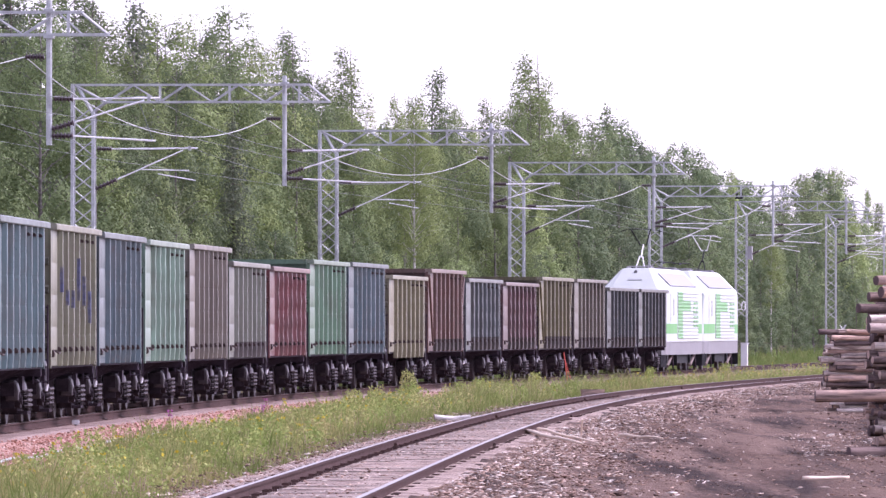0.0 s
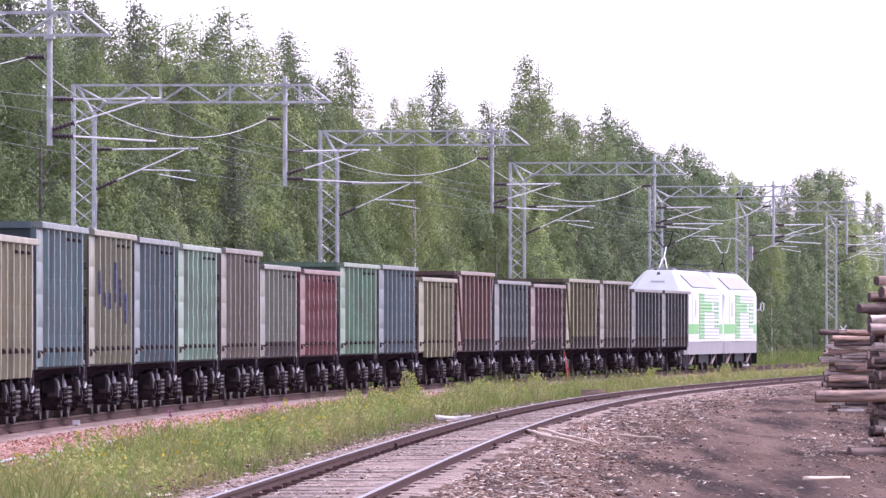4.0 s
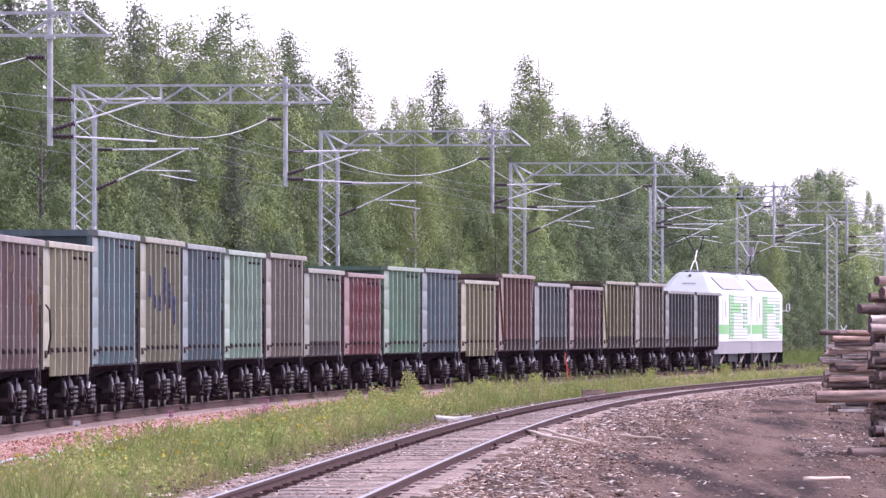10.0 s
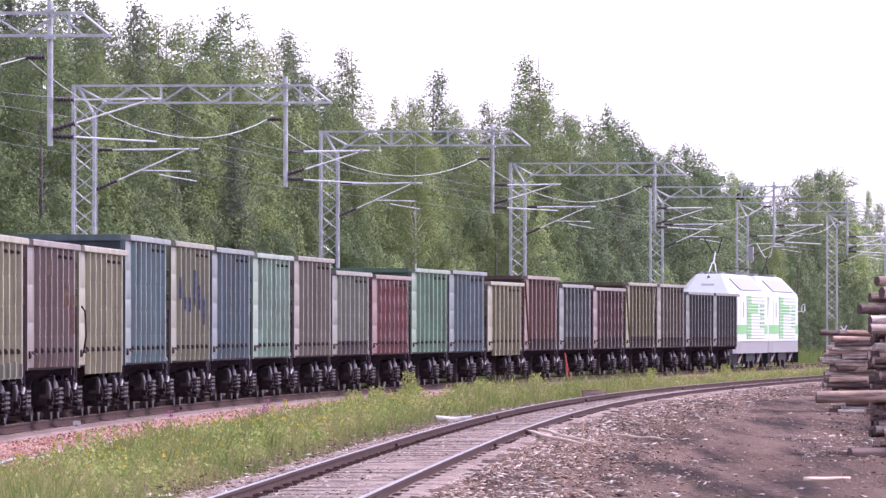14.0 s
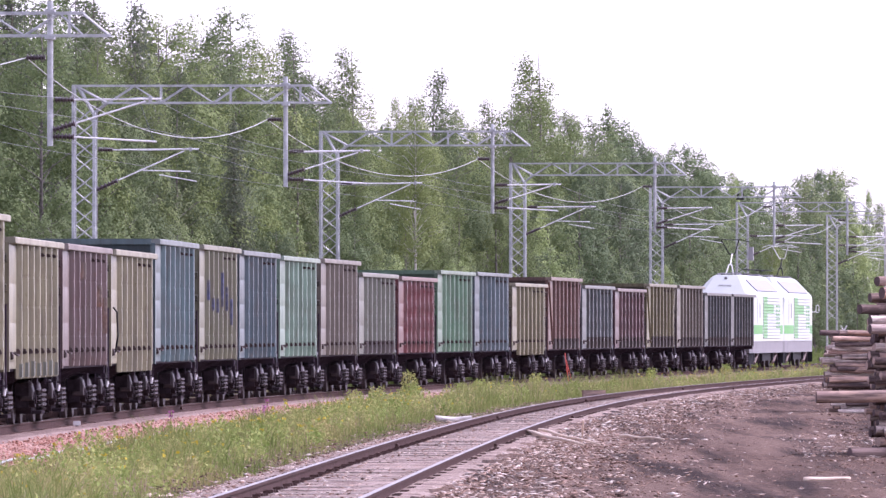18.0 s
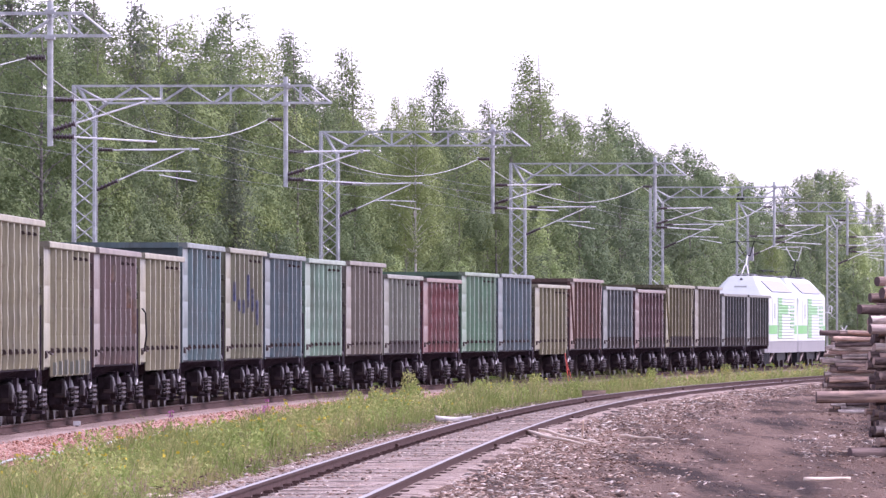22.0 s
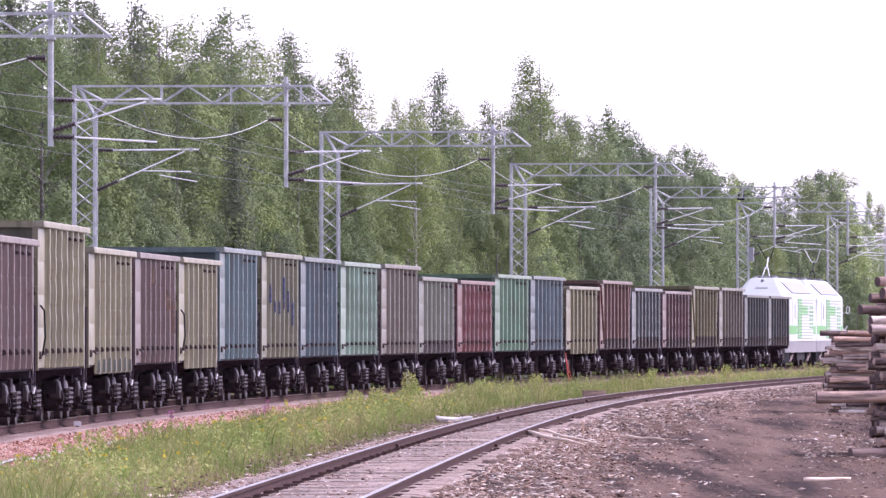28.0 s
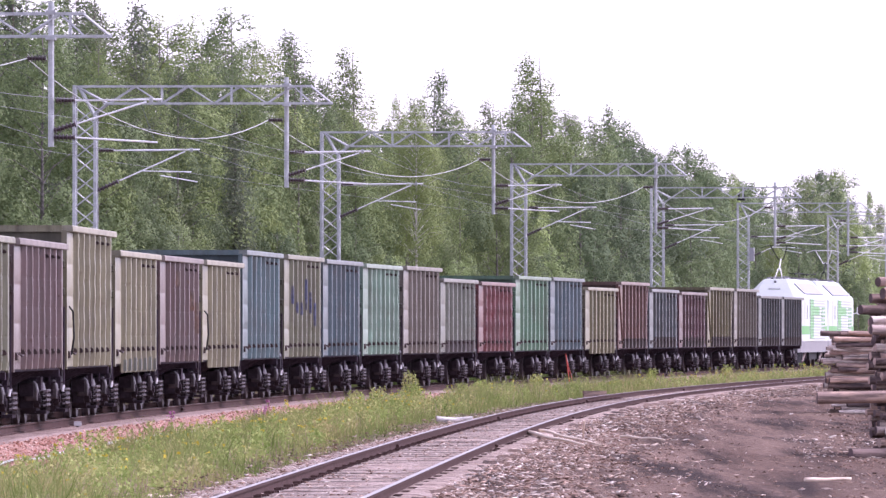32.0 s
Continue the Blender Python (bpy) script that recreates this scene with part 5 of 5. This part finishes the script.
while s < 620:
    plant(FAR_BIRCHES[rnd.choice([0, 1, 4, 2]) if s < 330 or s > 490 else rnd.choice([0, 2, 5])], s, rnd.uniform(-9.0, -8.2), rnd.uniform(3.5, 6.0), rnd.uniform(1.1, 1.5), rnd.uniform(0, 360))
    s += rnd.uniform(10, 15)


for template in BIRCHES + FAR_BIRCHES + BACK_BIRCHES + SPRUCES:
    if template not in USED:
        for ob in (*template.children, template):
            bpy.data.objects.remove(ob)


# ------------------------------------------------------------------ grass, weeds, flowers
def to_plan(s, d):
    a = np.interp(s, S, HEAD)
    return np.interp(s, S, PX) + d * np.cos(a), np.interp(s, S, PY) - d * np.sin(a)


GROUND_D = [-60, -13, -7.5, -5.0, -3.2, 2.9, 4.5, 8.2, 12.6, 60]
GROUND_H = [1.1, 0.8, -0.2, -0.75, -0.62, -0.62, -0.45, -0.22, -0.2, -0.2]


def blades(n, s, d, height, width, rng, lean=0.35):
    """Tapered bent grass blades: a quad and a tip, given as triangles."""
    x, y = to_plan(s, d)
    z = np.interp(d, GROUND_D, GROUND_H) - 0.03
    w = rng.uniform(0, 2 * math.pi, n)
    lx, ly = rng.normal(size=n) * lean * height, rng.normal(size=n) * lean * height
    cx, cy = np.cos(w) * width, np.sin(w) * width * 0.4
    base = np.stack([x, y, z], 1)
    v = np.stack([base + np.stack([-cx, -cy, 0 * x], 1), base + np.stack([cx, cy, 0 * x], 1),
                  base + np.stack([cx * 0.7 + lx * 0.35, cy * 0.7 + ly * 0.35, height * 0.6], 1), base + np.stack([-cx * 0.7 + lx * 0.35, -cy * 0.7 + ly * 0.35, height * 0.6], 1),
                  base + np.stack([lx, ly, height], 1)], 1).reshape(-1, 3)
    o = np.arange(n)[:, None] * 5
    f = np.concatenate([o + [[0, 1, 2]], o + [[0, 2, 3]], o + [[3, 2, 4]]])
    return v, f


rng = np.random.default_rng(5)
n = 85000
s = -95 + 620 * rng.uniform(0, 1, n) ** 1.35
d = rng.uniform(2.9, 8.0, n) + rng.normal(size=n) * 0.12
clump = np.array([noise.noise((a * 0.11, b * 0.5, 0.0)) for a, b in zip(s, d)])
edge = np.clip(np.minimum((d - 2.4) / 1.6, (8.5 - d) / 1.6), 0.15, 1)
tall = np.interp(s, [-95, 40, 62, 140, 200, 525], [0.34, 0.37, 0.44, 0.40, 0.32, 0.30])
hgt = 0.86 * tall * np.clip(0.98 + 2.3 * clump, 0.25, 2.3) * rng.uniform(0.55, 1.3, n) * edge
keep = (hgt > 0.06) & (rng.uniform(0, 1, n) < 0.2 + 0.6 * edge + clump * 1.1 + np.interp(s, [-60, 60], [-0.12, 0.15]))
v, f = blades(keep.sum(), s[keep], d[keep], hgt[keep], rng.uniform(0.006, 0.014, keep.sum()), rng)
n2 = 12000
s2 = -95 + 520 * rng.uniform(0, 1, n2) ** 1.9
d2 = rng.uniform(3.2, 7.3, n2)
v2, f2 = blades(n2, s2, d2, rng.uniform(0.2, 0.62, n2) * np.interp(s2, [-95, 40, 70, 525], [0.8, 0.8, 1.1, 1.0]), rng.uniform(0.005, 0.010, n2), rng, 0.2)
tagged(new("dry_stalks", mesh_np("dry_stalks", v2, f2, M_STRAW)), "dry straw-coloured seed stalks among the grass", "grass", kind="stuff")
tagged(new("meadow_grass", mesh_np("meadow_grass", v, f, M_GRASS)), "green and straw meadow grass between the tracks", "grass", kind="stuff")
n = 26000
s = 150 + 520 * rng.uniform(0, 1, n)
d = rng.uniform(-8.6, -3.4, n)
v, f = blades(n, s, d, rng.uniform(0.3, 0.95, n), rng.uniform(0.02, 0.04, n), rng)
tagged(new("bank_grass", mesh_np("bank_grass", v, f, M_BANK)), "tall green grass on the bank before the wood", "grass", kind="stuff")

# broad-leaved weeds with bright tops
n = 4300
s = -90 + 560 * rng.uniform(0, 1, n) ** 1.3
d = rng.uniform(3.3, 7.4, n)
pts, blooms = [], []
x, y = to_plan(s, d)
for i in range(n):
    h = rng.uniform(0.22, 0.5)
    if noise.noise((s[i] * 0.07, d[i] * 0.4, 7.0)) > 0.15:
        h *= 1.4
    m = 34
    u = rng.uniform(0.15, 1.0, m)
    z0 = np.interp(d[i], GROUND_D, GROUND_H)
    p = np.stack([x[i] + rng.normal(size=m) * 0.10 * (1.2 - u), y[i] + rng.normal(size=m) * 0.10, z0 + h * u], 1)
    pts.append(p)
    if rng.uniform() < 0.2:
        blooms.append(p[u > 0.94] + [0, 0, 0.04])
tagged(new("weeds", leaf_mesh("weeds", np.concatenate(pts), 0.034, M_WEED, rng)), "leafy green roadside weeds", "weeds", kind="stuff")
tagged(new("yellow_flowers", leaf_mesh("yellow_flowers", np.concatenate(blooms), 0.03, M_YELLOW, rng)), "small yellow wild flowers", "flowers", kind="stuff")
# tall bushy weed clumps
for s0, d0, h0 in ((90, 3.4, 1.2), (66, 3.6, 0.75), (72, 3.8, 0.8), (84, 3.9, 0.8), (99, 4.2, 0.7), (112, 3.8, 0.8), (140, 3.3, 0.9), (190, 3.2, 0.9), (228, 3.0, 0.95)):
    m = 620
    u = rng.uniform(0.05, 1.0, m)
    w = rng.uniform(0, 6.283, m)
    rr = np.sqrt(rng.uniform(0, 1, m)) * (0.5 - 0.3 * u)
    x0, y0, a0 = rail_at(s0, d0)
    p = np.stack([x0 + rr * np.cos(w), y0 + rr * np.sin(w) * 2, ground_z(d0) + h0 * u * rng.uniform(0.8, 1.05, m)], 1)
    bush = thing("weed_bush", "bushy bright green weed beside the track", "bush", "bushes beside the track")
    part("foliage", leaf_mesh("foliage", p, 0.04, M_WEED, rng), None, bush)
    st = Geo()
    for q in range(9):
        w0 = rng.uniform(0, 6.28)
        st.rod((x0, y0, ground_z(d0)), (x0 + 0.25 * math.cos(w0), y0 + 0.3 * math.sin(w0), ground_z(d0) + h0 * 0.8), 0.008, 5)
    part("stems", st, M_WEED, bush)
# fireweed
for s0, d0, cnt, spread in ((46, 2.6, 4, 0.6), (33, 3.1, 8, 4.0), (10, 3.2, 4, 3.0)):
    for _ in range(cnt // 4):
        ss, dd = s0 + rng.normal() * spread, d0 + rng.normal() * 0.25
        x0, y0, a0 = rail_at(ss, dd)
        z0 = ground_z(dd)
        h0 = rng.uniform(0.5, 0.85)
        fw = thing("fireweed", "pink flowering fireweed stalk", "wild flower", "fireweed by the ballast")
        part("stem", Geo().rod((x0, y0, z0), (x0 + 0.03, y0, z0 + h0), 0.008, 5), M_WEED, fw)
        u = rng.uniform(0.15, 0.7, 40)
        part("leaves", leaf_mesh("leaves", np.stack([x0 + rng.normal(size=40) * 0.06, y0 + rng.normal(size=40) * 0.06, z0 + h0 * u], 1), 0.05, M_WEED, rng), None, fw)
        u = rng.uniform(0.68, 1.02, 46)
        part("blossom", leaf_mesh("blossom", np.stack([x0 + 0.02 + rng.normal(size=46) * 0.035, y0 + rng.normal(size=46) * 0.035, z0 + h0 * u], 1), 0.03, M_PINK, rng), None, fw)


# ------------------------------------------------------------------ bark, chips, stones
def scatter(name, n, s, d, z, size, rng, material, label, category, long=1.6):
    """Small angular pieces, each a squashed irregular octahedron."""
    x, y = to_plan(s, d)
    w = rng.uniform(0, 6.283, n)
    a = np.stack([np.cos(w), np.sin(w), rng.normal(size=n) * 0.2], 1) * (size * long)[:, None]
    b = np.stack([-np.sin(w), np.cos(w), rng.normal(size=n) * 0.3], 1) * size[:, None]
    c = np.stack([0 * x, 0 * x, 0 * x + 1], 1) * (size * rng.uniform(0.35, 0.8, n))[:, None]
    o = np.stack([x, y, z], 1)
    v = np.stack([o + a, o + b, o - a * rng.uniform(0.7, 1.2, n)[:, None], o - b, o + c, o - c], 1).reshape(-1, 3)
    k = np.arange(n)[:, None] * 6
    f = np.concatenate([k + [[i, j, t]] for i, j, t in ((0, 1, 4), (1, 2, 4), (2, 3, 4), (3, 0, 4), (1, 0, 5), (2, 1, 5), (3, 2, 5), (0, 3, 5))])
    return tagged(new(name, mesh_np(name, v, f, material)), label, category, kind="stuff")


def surface(x, y, rough, seed):
    """Unevenness of a band laid by strip()."""
    return np.array([rough * noise.noise((a * 0.55 + seed, b * 0.4, 0)) + rough * 0.6 * noise.noise((a * 2.1, b * 1.7 + seed, 3)) for a, b in zip(x, y)])


def yard_z(s, d):
    x, y = to_plan(s, d)
    return -0.112 + surface(x, y, 0.05, 5)


def sid(s):
    q = np.minimum(s, 190.0)
    return 10.343 + 0.00713 * q - 1.598e-5 * q * q


n = 17000
s = -100 + 300 * rng.uniform(0, 1, n) ** 1.5
spread = np.where(rng.uniform(0, 1, n) < 0.62, np.abs(rng.normal(size=n)) * 1.7, rng.uniform(0, 10, n))
d = sid(s) + 1.0 + spread
scatter("bark_litter", n, s, d, np.where(d - sid(s) < 1.8, -0.085, yard_z(s, d)), 0.006 + 0.02 * rng.uniform(0, 1, n) ** 2, rng, M_CHIP, "bark shreds and wood chips on the mud", "wood debris", 2.2)
n = 9500
s = -100 + 260 * rng.uniform(0, 1, n) ** 1.5
d = sid(s) + 1.1 + np.where(rng.uniform(0, 1, n) < 0.85, np.abs(rng.normal(size=n)) * 1.15, rng.uniform(0, 10, n))
scatter("wood_shreds", n, s, d, np.where(d - sid(s) < 1.8, -0.078, yard_z(s, d) + 0.01), 0.006 + 0.016 * rng.uniform(0, 1, n) ** 2, rng, M_SHRED, "pale shreds of split wood on the mud", "wood debris", 4.5)
n = 4000
s = -100 + 330 * rng.uniform(0, 1, n) ** 1.3
d = sid(s) + rng.uniform(-2.6, -1.1, n)
scatter("pale_bark_shreds", n, s, d, np.interp(d - sid(s), [-2.6, -2.0, -1.2], [-0.38, -0.19, -0.10]), 0.005 + 0.012 * rng.uniform(0, 1, n) ** 2, rng, M_SHRED, "pale bark shreds beside the siding", "wood debris", 4.5)
n = 1600
s = rng.uniform(-52, -12, n)
d = rng.uniform(15.6, 21.0, n)
scatter("pile_debris", n, s, d, yard_z(s, d) + 0.01, 0.006 + 0.014 * rng.uniform(0, 1, n) ** 2, rng, M_SHRED, "pale bark and splinters round the log piles", "wood debris", 3.5)
n = 7000
s = -100 + 320 * rng.uniform(0, 1, n) ** 1.4
d = sid(s) + rng.uniform(-2.7, 0.7, n)
scatter("bark_between_rails", n, s, d, np.where(np.abs(d - sid(s)) < 1.3, -0.082, -0.135), 0.007 + 0.018 * rng.uniform(0, 1, n) ** 2.5, rng, M_CHIP, "bark chips lying on the siding bed", "wood debris", 2.2)
n = 3500
s = -100 + 320 * rng.uniform(0, 1, n) ** 1.4
d = sid(s) + rng.uniform(-1.9, 2.2, n)
scatter("pale_splinters", n, s, d, np.where(np.abs(d - sid(s)) < 1.3, -0.08, -0.1), 0.007 + 0.018 * rng.uniform(0, 1, n) ** 3, rng, M_SHRED, "pale wood splinters scattered over the siding bed", "wood debris", 3.0)
n = 12000
s = -30 + 330 * rng.uniform(0, 1, n) ** 1.3
d = rng.uniform(1.62, 3.2, n)
scatter("loose_ballast", n, s, d, np.interp(d, [1.55, 2.0, 3.2], [BALLAST_Z, -0.34, -0.66]) + 0.01, rng.uniform(0.014, 0.04, n), rng, M_STONE, "loose pink crushed stones", "stones", 1.1)
n = 13000
s = -100 + 270 * rng.uniform(0, 1, n) ** 1.2
d = sid(s) + rng.uniform(1.5, 14, n)
keep = np.array([noise.noise((a * 0.03, b * 0.7, 4.0)) for a, b in zip(s, d)]) > rng.normal(size=n) * 0.22 - 0.06
s, d, n = s[keep], d[keep], int(keep.sum())
scatter("yard_litter", n, s, d, yard_z(s, d) + 0.012, 0.005 + 0.014 * rng.uniform(0, 1, n) ** 2, rng, M_CHIP, "patches of bark crumbs and chips over the mud", "wood debris", 2.4)
n = 3000
s = -95 + 260 * rng.uniform(0, 1, n)
d = sid(s) + rng.uniform(2, 14, n)
scatter("mud_clods", n, s, d, yard_z(s, d), 0.012 + 0.035 * rng.uniform(0, 1, n) ** 3, rng, M_MUD, "dark clods of mud", "mud", 1.5)


# ------------------------------------------------------------------ small things beside the tracks
def stick(p, q, r, mat, label, name="branch"):
    p, q = Vector(p), Vector(q)
    w = min(0.012, (q - p).length * 0.004)
    geo = Geo().path([p.lerp(q, u / 6) + Vector((w * math.sin(u * 2.3), 0, w * math.sin(u * 1.7))) for u in range(7)], r, 8, 0.6)
    return solid(name, geo, mat, label, "stick", "loose wood on the mud", smooth=True)


stick((1.48, 177.0, -0.03), (2.18, 152.0, 0.03), 0.036, M_PEEL, "peeled pale branch lying on the mud")
stick((1.72, 174.5, 0.03), (2.48, 154.6, 0.0), 0.028, M_PEEL, "peeled pale branch lying on the mud")
stick((2.35, 163.0, 0.3), (2.33, 163.5, -0.1), 0.018, M_PEEL, "thin pale stick standing in the mud")
stick((4.6, 123.4, -0.08), (5.2, 123.7, -0.07), 0.03, M_PEEL, "split pale wood strip on the mud")
stick((3.14, 172.0, -0.06), (3.79, 167.3, -0.06), 0.03, M_PEEL, "thin pale stick on the mud")
stick((-3.75, 121.0, -0.25), (-3.3, 121.6, -0.27), 0.03, M_PEEL, "broken pale stick beside the siding")
log((0.2, 210.0, -0.09), 0.8, 0.06, 12, 0, M_BARKW, M_CUT, "loose wood on the mud", "short white birch log lying in the grass")
blk = solid("old_sleeper", Geo().box(-0.34, 0.34, -0.13, 0.13, -0.22, 0.035), M_LOG[0], "short dark sleeper block beside the siding", "timber block")
blk.matrix_basis = pose(4.45, 287.0, 0.0, 0, 0, 8)
post = thing("marker_post", "leaning red steel post beside the main line", "post", m=pose(4.63, 358.0, 0.0))
part("shaft", Geo().rod((0.03, 0, -0.45), (-0.15, 0, 0.97), 0.02, 8), M_RED, post)
part("stay", Geo().rod((0.2, 0.1, -0.45), (-0.1, 0, 0.7), 0.013, 8), M_RED, post)
mk = thing("track_marker", "small white stone marker on the ballast", "marker", m=pose(-7.57, 199.0, -0.16))
part("stake", Geo().rod((0, 0, -0.25), (0, 0, 0.02), 0.03, 6), M_BARKD, mk)
part("head", Geo().box(-0.075, 0.075, -0.05, 0.05, 0.02, 0.11), M_BOXWHITE, mk)
g = Geo()
pts = [rail_at(s, 2.45 + 0.05 * math.sin(s * 0.3)) for s in range(-60, 30, 2)]
g.path([(x, y, -0.42 + 0.03 * math.sin(i * 0.9)) for i, (x, y, a) in enumerate(pts)], 0.022, 6)
solid("ground_cable", g, M_CABLE, "pale cable lying along the ballast edge", "cable")
bx = thing("equipment_cabinet", "white painted cabinet beside a lattice mast", "cabinet", m=pose(15.72, 503.5, -0.4, 0, 0, -6))
part("housing", Geo().box(-0.17, 0.17, -0.25, 0.25, 0.0, 1.45), M_BOXWHITE, bx)
part("lid", Geo().box(-0.19, 0.19, -0.28, 0.28, 1.452, 1.5), M_BOXWHITE, bx)
cr = thing("white_marker", "small white crossed boards beyond the log pile", "marker", m=pose(26.5, 640.0, 0.0))
part("board", Geo().rod((-0.2, 0, 1.4), (0.2, 0, 2.1), 0.05, 6), M_BOXWHITE, cr)
part("board", Geo().rod((0.2, 0.06, 1.4), (-0.2, 0.06, 2.1), 0.05, 6), M_BOXWHITE, cr)
part("stake", Geo().rod((0, 0.1, -0.3), (0, 0.1, 1.8), 0.04, 6), M_GALV, cr)

# ------------------------------------------------------------------ sleepers and rail fastenings
SL = Geo().box(-1.32, 1.32, -0.12, 0.12, -0.20, -0.004).mesh("sleeper", M_SLEEPER)
CL = Geo()
for x in (-0.797, 0.797):
    for dx in (-0.1, 0.1):
        CL.box(x + dx - 0.045, x + dx + 0.045, -0.07, 0.07, -0.004, 0.03)
CL = CL.mesh("rail_clips", M_RUST)
LOWCL = Geo()
for x in (-0.797, 0.797):
    for dx in (-0.1, 0.1):
        LOWCL.box(x + dx - 0.035, x + dx + 0.035, -0.05, 0.05, -0.004, 0.012)
LOWCL = LOWCL.mesh("rail_clips", M_SLEEPC)


SLC = Geo().box(-1.32, 1.32, -0.14, 0.14, -0.20, -0.004).mesh("concrete_sleeper", M_SLEEPC)


def sleepers(track, s0, s1, off, z, parts_to, me, mat, clips):
    joined = Geo()
    s = s0
    while s < s1:
        x, y, a = rail_at(s, off(s))
        if s < parts_to:
            ob = part("sleeper", me, None, track)
            ob.matrix_basis = pose(x, y, z + 0.014 * math.sin(s * 7.7), 0, 0, -math.degrees(a) + 0.8 * math.sin(s * 3.1))
            part("rail_clips", clips, None, ob)
        else:
            c, sn = math.cos(a), -math.sin(a)
            o = len(joined.v)
            joined.box(-1.32, 1.32, -0.12, 0.12, -0.2, -0.004)
            joined.v[o:] = [(x + c * u - sn * w, y + sn * u + c * w, z + q) for u, w, q in joined.v[o:]]
        s += 0.61
    tagged(part("far_sleepers", joined, mat, track), kind="stuff")


sleepers(SIDING, -100, 260, siding_off, -0.086, 80, SL, M_SLEEPER, CL)
sleepers(MAIN_TRACK, -40, 420, lambda s: 0.0, -0.181, 110, SLC, M_SLEEPC, LOWCL)


# ------------------------------------------------------------------ the train's run
RUN = np.polyfit([0, 8, 16, 24, 32], [-19.438, 1.320, 20.829, 38.452, 54.202], 4)


def run(t):
    return float(np.polyval(RUN, t))


def motions():
    for ob, s0, half, wheels in KEYED:
        rows = []
        for i in range(33):
            t = SECONDS * i / 32
            s = s0 + run(t)
            xa, ya, _ = rail_at(s - half)
            xb, yb, _ = rail_at(s + half)
            rows.append((t, pose((xa + xb) / 2, (ya + yb) / 2, 0, 0, 0, -math.degrees(math.atan2(xb - xa, yb - ya)))))
        walk(ob, rows)
        turns = [(SECONDS * i / 128, -math.degrees((run(SECONDS * i / 128) - run(0)))) for i in range(129)]
        for wheel, ay, r in wheels:
            walk(wheel, [(t, pose(0, ay, r, a / r, 0, 0)) for t, a in turns])


motions()
